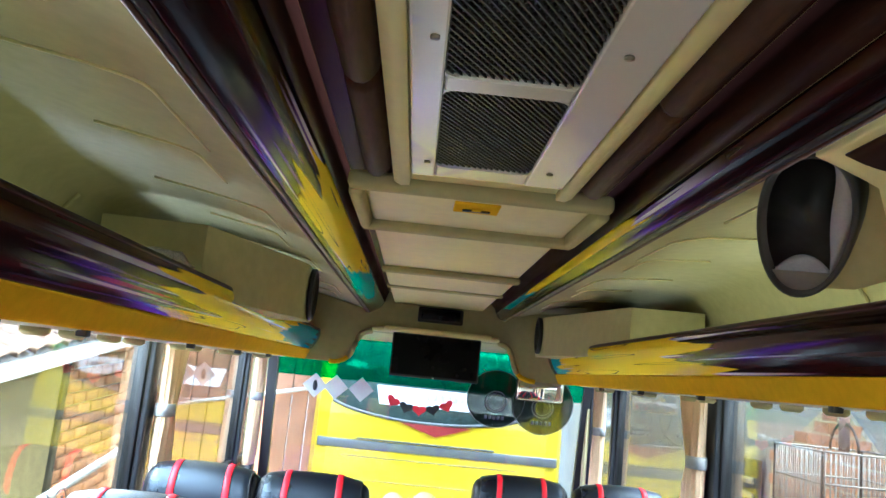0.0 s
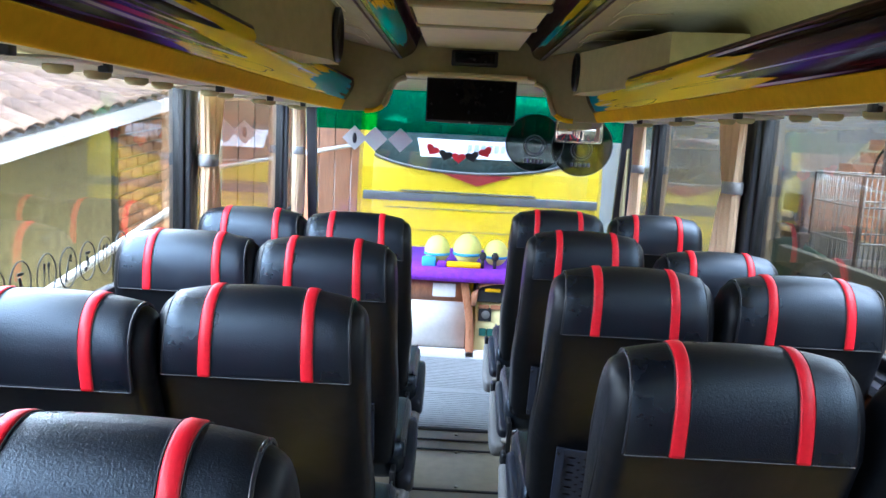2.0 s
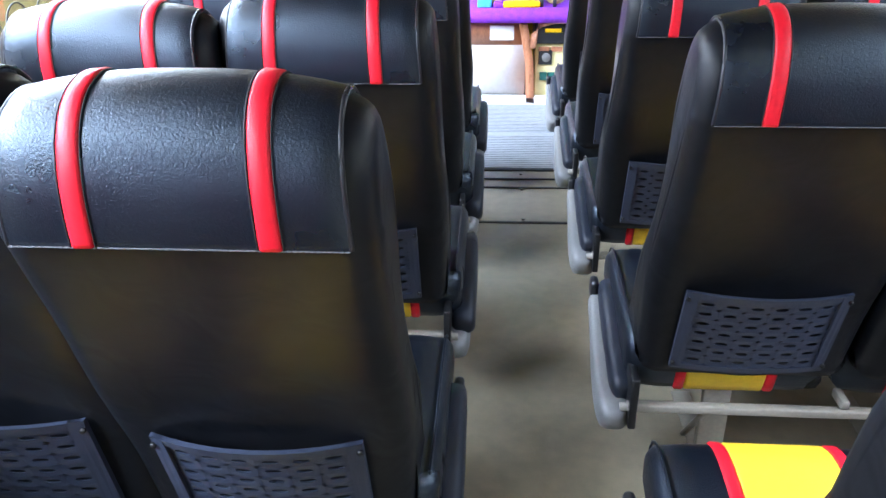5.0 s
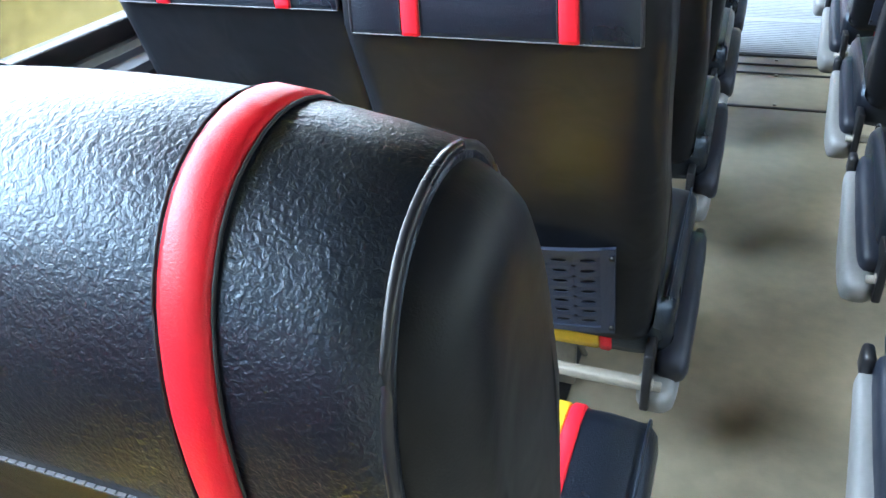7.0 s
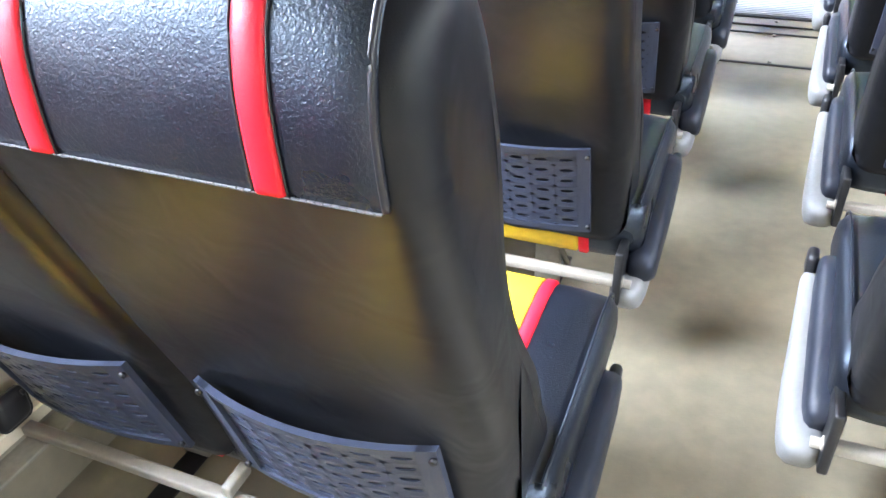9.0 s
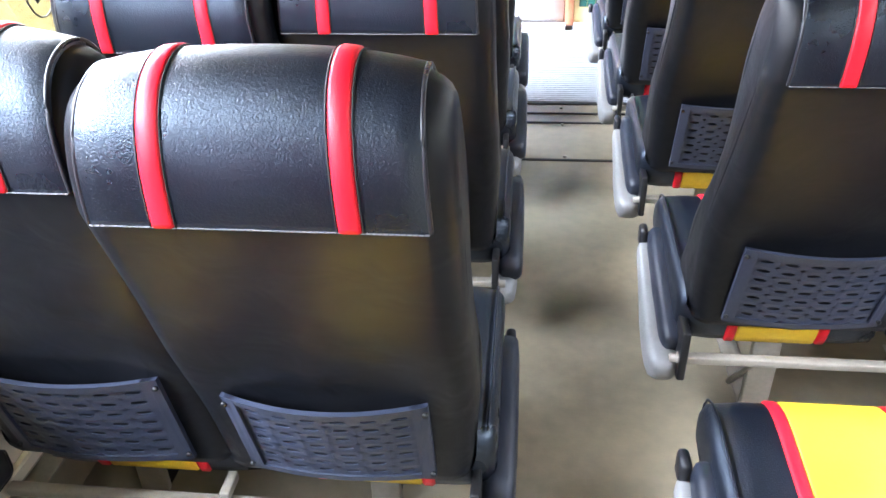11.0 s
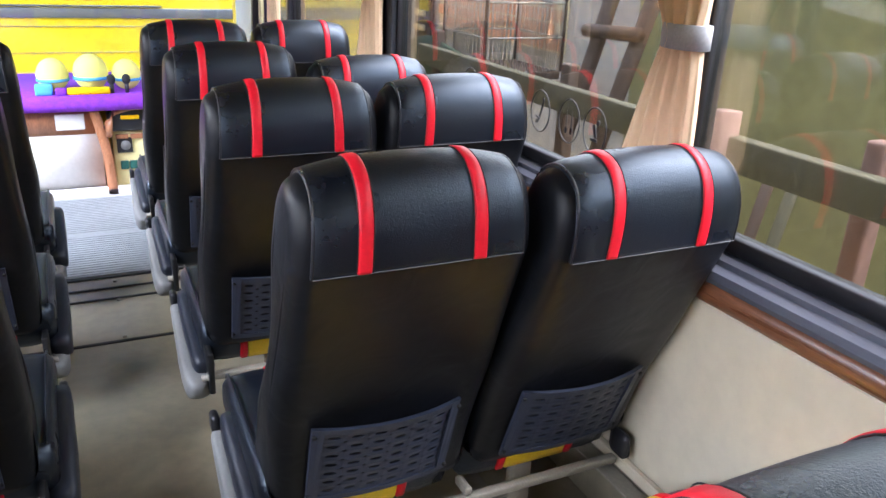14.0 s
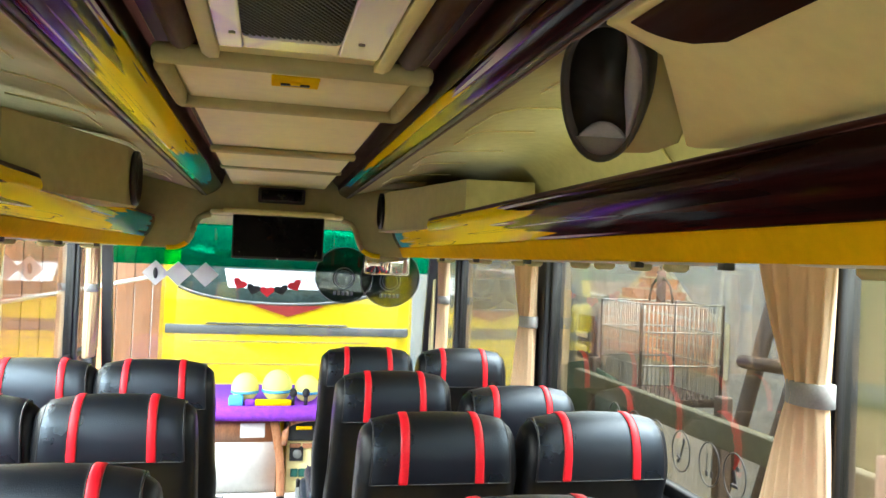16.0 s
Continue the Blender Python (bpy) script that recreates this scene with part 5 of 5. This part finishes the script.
part("glass", box(0.60, 0.92, 5.40, 5.412, 1.44, 1.60, 0.02, 3), mat("mirror_glass", (0.9, 0.9, 0.9), 0.02, 1.0, vary=0.0), mir, "rounded mirror glass")
part("back", box(0.595, 0.925, 5.4125, 5.43, 1.435, 1.605, 0.02, 3), BLACK_PLASTIC, mir, "black mirror shell")
part("arm", tube([(0.76, 5.43, 1.58), (0.76, 5.44, 1.75)], 0.010, 8), BLACK_PLASTIC, mir, "black mirror arm")

# ---- outside ----
gr = bmesh.new()
bmesh.ops.create_grid(gr, x_segments=40, y_segments=40, size=60)
for v in gr.verts:
    v.co.z = -1.0 + 0.02 * noise.noise(v.co * 0.6)
structure("ground", gr, GROUND, "packed earth yard round the parked buses", True)

# the yellow bus parked in front
bus = thing("parked_bus", "bright yellow bus parked close in front, seen through the windscreen", "bus")
BY = 7.6
prof = [(BY + 0.05, -0.75), (BY, -0.2), (BY, 0.75), (BY + 0.01, 1.1), (BY + 0.28, 2.1), (BY + 0.6, 2.35), (BY + 9, 2.4), (BY + 9, -0.75)]
part("body", loft([[(x, y + e, z) for y, z in prof] for x, e in ((-1.05, 0.22), (-0.99, 0.06), (-0.88, 0.0), (1.22, 0.0), (1.34, 0.06), (1.40, 0.22))]), YELLOW_BUS, bus, "bright yellow bodywork", False)
slope = lambda z: BY + 0.006 + (z - 1.1) * 0.27
lower = [(-0.87 + 1.97 * k / 24) for k in range(25)]
zb = lambda x: 1.34 - 0.255 * math.sqrt(max(0, 1 - ((x - 0.08) / 1.06) ** 2)) ** 1.0 + 0.0
part("windscreen", loft([[(x, slope(zb(x)) - 0.004, zb(x)), (x, slope(2.05) - 0.004, 2.05), (x, slope(2.05) + 0.02, 2.05), (x, slope(zb(x)) + 0.02, zb(x))] for x in lower]), mat("dark_bus_glass", (0.07, 0.12, 0.115), 0.06, vary=0.5, scale=4), bus, "dark bus windscreen")
part("windscreen_rim", tube([(x, slope(zb(x)) - 0.006, zb(x) - 0.006) for x in lower], 0.015, 8), GREY_BUS, bus, "grey rim below the glass")
sg = part("destination_board", loft([[(-0.42, slope(1.22) - 0.02, 1.225), (0.95, slope(1.22) - 0.02, 1.225), (0.95, slope(1.22) - 0.012, 1.225), (-0.42, slope(1.22) - 0.012, 1.225)],
                                     [(-0.46, slope(1.40) - 0.02, 1.40), (0.95, slope(1.40) - 0.02, 1.40), (0.95, slope(1.40) - 0.012, 1.40), (-0.46, slope(1.40) - 0.012, 1.40)]]), WHITE_PAINT, bus, "white name board behind the glass", False)
for i in range(12):
    x = 0.03 + i * 0.065 + (0.03 if i > 7 else 0)
    part("letter_bar", loft([[(x, slope(1.29) - 0.026, 1.29), (x + 0.045, slope(1.29) - 0.026, 1.29), (x + 0.045, slope(1.29) - 0.0205, 1.29), (x, slope(1.29) - 0.0205, 1.29)],
                             [(x + 0.008, slope(1.36) - 0.026, 1.36), (x + 0.053, slope(1.36) - 0.026, 1.36), (x + 0.053, slope(1.36) - 0.0205, 1.36), (x + 0.008, slope(1.36) - 0.0205, 1.36)]]), SIGN_GREY, sg, "", False)
part("emblem", loft([[(-0.20, BY - 0.012, 1.070), (0.49, BY - 0.012, 1.070), (0.145, BY - 0.012, 0.960)], [(-0.20, BY + 0.02, 1.070), (0.49, BY + 0.02, 1.070), (0.145, BY + 0.02, 0.960)]]), MAROON, bus, "flat maroon triangle emblem", False)
part("dark_band", box(-0.97, 1.33, BY - 0.012, BY + 0.06, 0.785, 0.87, 0.008), GREY_BUS, bus, "dark grey band across the nose")
part("chrome_strip", box(-0.60, 0.72, BY - 0.020, BY - 0.002, 0.877, 0.893, 0.004), ALU, bus, "thin bright strip")
part("panel_line", box(-0.75, 0.95, BY - 0.004, BY + 0.01, 0.715, 0.722), GREY_BUS, bus, "thin panel line")
part("panel_line", box(-0.85, 1.0, BY - 0.004, BY + 0.01, 0.50, 0.506), GREY_BUS, bus, "thin panel line")
part("bumper", box(-0.98, 1.34, BY - 0.05, BY + 0.2, -0.55, -0.15, 0.03), GREY_BUS, bus, "dark bumper")
for x in (-0.72, 0.84):
    part("headlight", ball(0.17, 0.05, 0.10, (x, BY, 0.15)), mat("headlight_lens", (0.6, 0.6, 0.6), 0.1, 0.5), bus, "clear headlight")
for x in (-0.97, 1.32):
    wh = bmesh.new()
    join(wh, disc(0.45, 0.25, 28, pose(x, BY + 1.6, -0.55, 0, 90, 0)))
    part("wheel", wh, RUBBER, bus, "black tyre")
    for y0 in (1.0, 2.6, 4.2, 5.8):
        part("side_window", box(x - 0.10 if x < 0 else x + 0.06, x - 0.06 if x < 0 else x + 0.10, BY + y0, BY + y0 + 1.45, 1.2, 2.0, 0.01), SCREEN, bus, "dark side window")

# building on the left with plaster, brick and a tiled roof; its lines rise towards the front
left = thing("brick_building", "low building of olive plaster and brick under clay roof tiles", "building")
WX = -2.85
RISE = 0.145
rise = lambda y: (y - 6.4) * RISE
part("plaster_wall", loft([[(WX, y, -1.0), (WX, y, 1.75 + rise(y)), (WX - 0.2, y, 1.75 + rise(y)), (WX - 0.2, y, -1.0)] for y in (-4.0, 2.0, 6.30)]), PLASTER, left, "stained olive plaster wall", False)
core = part("brick_core", loft([[(WX - 0.03, y, -1.0), (WX - 0.03, y, 2.3), (WX - 0.2, y, 2.3), (WX - 0.2, y, -1.0)] for y in (6.305, 9.6)]), MORTAR, left, "pale mortar bed", False)
bm0 = box(-0.02, 0.02, -0.105, 0.105, -0.042, 0.042, 0.008, 1)
brick0 = part("brick", bm0, BRICK, core)
brick0.matrix_basis = Matrix.Translation((WX - 0.02, 6.42, -0.6))
rng = random.Random(3)
cnt = 0
for r in range(27):
    for c in range(11):
        y = 6.43 + c * 0.235 + (0.117 if r % 2 else 0)
        z = -0.35 + r * 0.100 + (y - 6.4) * RISE * 0.5
        if cnt < 297 and y < 9.1:
            share("brick", brick0, core, Matrix.Translation((WX - 0.022 + rng.uniform(-0.006, 0.006), y + rng.uniform(-0.006, 0.006), z)) @ pose(0, 0, 0, math.degrees(math.atan(RISE * 0.5)) + rng.uniform(-1, 1), 0, 0))
            cnt += 1
part("corner_post", box(WX - 0.05, WX + 0.03, 6.24, 6.32, -1.0, 1.70, 0.01), OLD_WOOD, left, "old timber post")
part("dark_beam", box(WX + 0.01, WX + 0.06, 5.2, 5.9, 1.36, 1.46, 0.01), DARK_WOOD, left, "short dark beam under the eave")
# zinc awning
zz = bmesh.new()
N = 60
secs = []
for k in range(N + 1):
    y = -3.0 + 10.7 * k / N
    z = 1.60 + rise(y)
    w = 0.012 * math.sin(k * 2.1)
    secs.append([(WX + 0.32, y, z + w), (WX - 0.9, y, z + 0.42 + w), (WX - 0.9, y, z + 0.45 + w), (WX + 0.32, y, z + 0.035 + w)])
loft(secs, bm=zz)
part("awning", zz, ZINC, left, "pale corrugated zinc awning")
part("fascia_board", loft([[(WX + 0.30, y, 1.50 + rise(y)), (WX + 0.34, y, 1.50 + rise(y)), (WX + 0.34, y, 1.61 + rise(y)), (WX + 0.30, y, 1.61 + rise(y))] for y in (-3.0, 2.0, 7.7)]), WHITE_PAINT, left, "white eave board", False)
# clay tile roof
roofp = part("tile_roof", loft([[(WX - 0.1, y, 1.86 + rise(y) * 0.35), (WX - 2.6, y, 3.3 + rise(y) * 0.35), (WX - 2.6, y, 3.2 + rise(y) * 0.35), (WX - 0.1, y, 1.80 + rise(y) * 0.35)] for y in (5.7, 13.0)]), CLAY, left, "weathered clay tile roof", False)
tl = []
for i in range(7):
    a = math.pi * i / 6
    tl.append((-0.10 * math.cos(a), 0.045 * math.sin(a)))
tb0 = loft([[(0.0, y, z) for y, z in tl] + [(0.0, y, z - 0.016) for y, z in tl[::-1]], [(-0.30, y * 0.9, z * 0.9 + 0.01) for y, z in tl] + [(-0.30, y * 0.9, z * 0.9 - 0.006) for y, z in tl[::-1]]])
tile0 = part("roof_tile", tb0, CLAY, roofp)
ang = math.degrees(math.atan2(1.44, 2.5))
cnt = 0
for r in range(9):
    for c in range(33):
        y = 5.75 + c * 0.215
        u = r * 0.26
        m = Matrix.Translation((WX - 0.08 - u * math.cos(radians(ang)), y, 1.865 + u * math.sin(radians(ang)) + rise(y) * 0.35)) @ pose(0, 0, 0, 2, ang, 0)
        if cnt == 0:
            tile0.matrix_basis = m
        else:
            share("roof_tile", tile0, roofp, m)
        cnt += 1
aw = math.degrees(math.atan2(0.42, 1.22))
for r in range(4):
    for c in range(49):
        y = -2.85 + c * 0.215
        u = r * 0.28
        share("eave_tile", tile0, roofp, Matrix.Translation((WX + 0.36 - u * math.cos(radians(aw)), y, 1.648 + u * math.sin(radians(aw)) + rise(y))) @ pose(0, 0, 0, 8, aw, 0))
# haze-pale wall of a house behind the awning
part("rear_wall", box(-7.0, -6.6, -6, 6.4, -1, 3.4), CONCRETE, left, "pale house wall beyond the awning", False)

rl = thing("white_rail", "white painted rail running beside the bus", "rail")
part("bar", tube([(-1.78, -1.0, 0.10), (-1.78, 3.0, 0.675), (-1.78, 5.0, 0.97)], 0.022, 8), WHITE_PAINT, rl, "white tubular bar")
for y in (-0.5, 1.5, 3.2, 4.9):
    part("post", box(-1.80, -1.76, y - 0.02, y + 0.02, -1.0, 0.675 + (y - 3) * 0.147 - 0.02, 0.004), WHITE_PAINT, rl, "white post")

tw = thing("timber_shed", "reddish board shed wall beside the yellow bus", "shed")
for i in range(9):
    part("board", box(-2.6 + i * 0.175, -2.6 + i * 0.175 + 0.165, 8.4, 8.46, -1.0, 3.2, 0.006, 1), TERRACOTTA, tw, "reddish weathered board", False)
part("bamboo_pole", tube([(-2.7, 8.33, 0.95), (-1.1, 8.33, 1.30)], 0.022, 8), WHITE_PAINT, tw, "pale pole across the boards")

# yard on the right: plaster wall, rail, cage, ladder, shutters
rw = structure("backdrop_wall", box(3.35, 3.55, -6.0, 4.4, -1.0, 2.9), GREENISH, "mossy olive plaster wall of the next house")
structure("backdrop_wall_far", box(3.35, 3.55, 4.402, 24.0, -1.0, 3.0), CONCRETE, "pale rendered wall with worn patches")
sh = thing("board_shutter", "pale wooden shutter leaning on the wall", "shutter")
part("panel", box(3.22, 3.28, 8.15, 8.55, -0.3, 1.30, 0.01), PALE_WOOD, sh, "pale wooden panel")
for z in (0.1, 0.5, 0.9, 1.2):
    part("ledge", box(3.20, 3.2195, 8.15, 8.55, z, z + 0.05, 0.005, 1), PALE_WOOD, sh, "cross ledge")
lv = thing("louvre_frame", "dark louvred wooden frame against the wall", "louvre")
part("frame", box(3.24, 3.30, 7.55, 7.85, -0.4, 1.05, 0.01), DARK_WOOD, lv, "dark frame")
for i in range(9):
    part("slat", box(3.21, 3.2395, 7.58, 7.82, -0.3 + i * 0.14, -0.3 + i * 0.14 + 0.06, 0.005, 1), PALE_WOOD, lv)
rb = thing("brick_patch", "bare terracotta brick patch on the wall behind the cage", "brick wall")
patch = [(5.2, 0.75), (7.4, 0.75), (7.4, 1.17), (6.95, 1.32), (6.5, 1.58), (6.15, 1.60), (5.75, 1.32), (5.2, 1.17)]
part("bed", loft([[(x, y, z) for y, z in patch] for x in (3.312, 3.348)]), MORTAR, rb, "mortar bed", False)
pb0 = box(-0.008, 0.008, -0.109, 0.109, -0.044, 0.044)
pb = part("brick", pb0, SALMON_BRICK, rb, "", False)
pb.matrix_basis = Matrix.Translation((3.313, 5.32, 0.81))
for r in range(8):
    for c in range(9):
        if (r or c) and abs(c - 4) <= (4, 4, 4, 4, 3, 2, 1, 0)[r]:
            share("brick", pb, rb, Matrix.Translation((3.313, 5.32 + c * 0.235 + (0.11 if r % 2 else 0), 0.81 + r * 0.105)))
fence = thing("yard_fence", "weathered wooden rail fence beside the bus", "fence")
part("rail", box(1.86, 1.92, -3.0, 4.6, 0.80, 0.915, 0.008), OLD_WOOD, fence, "old mossy wooden rail")
for y in (-1.0, 1.55, 3.1, 4.5):
    part("post", box(1.925, 1.985, y - 0.035, y + 0.035, -1.0, 1.0, 0.012), DARK_WOOD if y != 1.55 else RED_BROWN, fence, "dark wooden post")
part("round_post", tube([(1.88, 2.06, -1.0), (1.88, 2.06, 0.99)], 0.045, 12), RED_BROWN, fence, "reddish round post")
lad = thing("leaning_ladder", "dark wooden trestle ladder leaning behind the fence", "ladder")
part("stile", tube([(2.5, 4.41, -1.0), (2.5, 3.47, 1.55)], 0.042, 8), DARK_WOOD, lad, "dark stile")
part("stile", tube([(2.5, 4.12, -1.0), (2.5, 3.16, 1.50)], 0.042, 8), DARK_WOOD, lad, "dark stile")
for z in (0.18, 0.63, 1.08):
    part("rung", tube([(2.46, 3.72 - (z - 1.08) * 0.37, z), (2.46, 3.27 - (z - 1.08) * 0.37, z + 0.02)], 0.036, 8), DARK_WOOD, lad, "dark rung")
for y, x in ((2.45, 2.1), (2.3, 2.25), (2.15, 2.2)):
    tagged(part("loose_batten", tube([(x, y + 0.15, -1.0), (x + 0.05, y - 0.1, 0.72)], 0.025, 5), DARK_WOOD if y > 2.2 else OLD_WOOD), "rough wooden batten leaning on the fence", "batten", "battens")
netb = bmesh.new()
bmesh.ops.create_grid(netb, x_segments=24, y_segments=14, size=0.5)
for v in netb.verts:
    v.co = Vector((1.93 + 0.05 * noise.noise(v.co * 6) + 0.06 * v.co.y, 4.6 + v.co.x * 1.3, 0.50 + v.co.y * 0.8 + 0.08 * noise.noise(v.co * 3)))
ext = bmesh.ops.extrude_face_region(netb, geom=netb.faces[:])
bmesh.ops.translate(netb, vec=(0.012, 0, 0), verts=[g for g in ext["geom"] if isinstance(g, bmesh.types.BMVert)])
tagged(part("green_netting", netb, GREEN_NET), "dark green netting draped over the fence", "netting")

cage = thing("bird_cage", "empty wire bird cage with wooden base hanging from a hook", "bird cage")
CX, CY, CZ0, CZ1, HW, HD = 2.4, 4.52, 0.78, 1.35, 0.27, 0.28
part("base", box(CX - HW, CX + HW, CY - HD, CY + HD, CZ0 - 0.05, CZ0, 0.01), DARK_WOOD, cage, "dark wooden base")
for sx in (-1, 1):
    for sy in (-1, 1):
        part("corner_post", box(CX + sx * HW - 0.008, CX + sx * HW + 0.008, CY + sy * HD - 0.008, CY + sy * HD + 0.008, CZ0 + 0.001, CZ1, 0.003), DARK_WOOD, cage, "dark corner post")
for i in range(22):
    y = CY - HD + (i + 0.5) * 2 * HD / 22
    for sx in (-1, 1):
        part("wire", tube([(CX + sx * HW, y, CZ0), (CX + sx * HW, y, CZ1)], 0.0035, 4), WIRE, cage)
for i in range(18):
    x = CX - HW + (i + 0.5) * 2 * HW / 18
    for sy in (-1, 1):
        part("wire", tube([(x, CY + sy * HD, CZ0), (x, CY + sy * HD, CZ1)], 0.0035, 4), WIRE, cage)
for z in (CZ0 + 0.2, CZ0 + 0.4, CZ1):
    part("hoop", tube([(CX - HW, CY - HD, z), (CX + HW, CY - HD, z), (CX + HW, CY + HD, z), (CX - HW, CY + HD, z), (CX - HW, CY - HD, z)], 0.006, 5), WIRE, cage, "thin wire hoop")
part("hook_post", tube([(CX, CY, CZ1), (CX, CY, 1.55)], 0.03, 8), RED_BROWN, cage, "reddish turned knob")
part("arch_wire", tube([(CX, CY + 0.15 * math.cos(a), CZ1 + 0.16 * math.sin(a)) for a in [i * math.pi / 14 for i in range(15)]], 0.008, 6), DARK_WOOD, cage, "bent arch")
part("hook", tube([(CX, CY, 1.55), (CX, CY + 0.03, 1.62), (CX, CY, 1.68), (CX, CY, 2.6)], 0.006, 6), BLACK_METAL, cage, "long wire hook")
structure("backdrop_beam", box(2.3, 2.5, 2.0, 8.0, 2.6, 2.7), DARK_WOOD, "dark beam that carries the hook")
pb2 = thing("wall_panel", "dark grey board fixed high on the olive wall", "board")
part("board", box(3.28, 3.345, 2.6, 3.35, 1.75, 2.3, 0.01), PILLAR, pb2, "dark grey board")
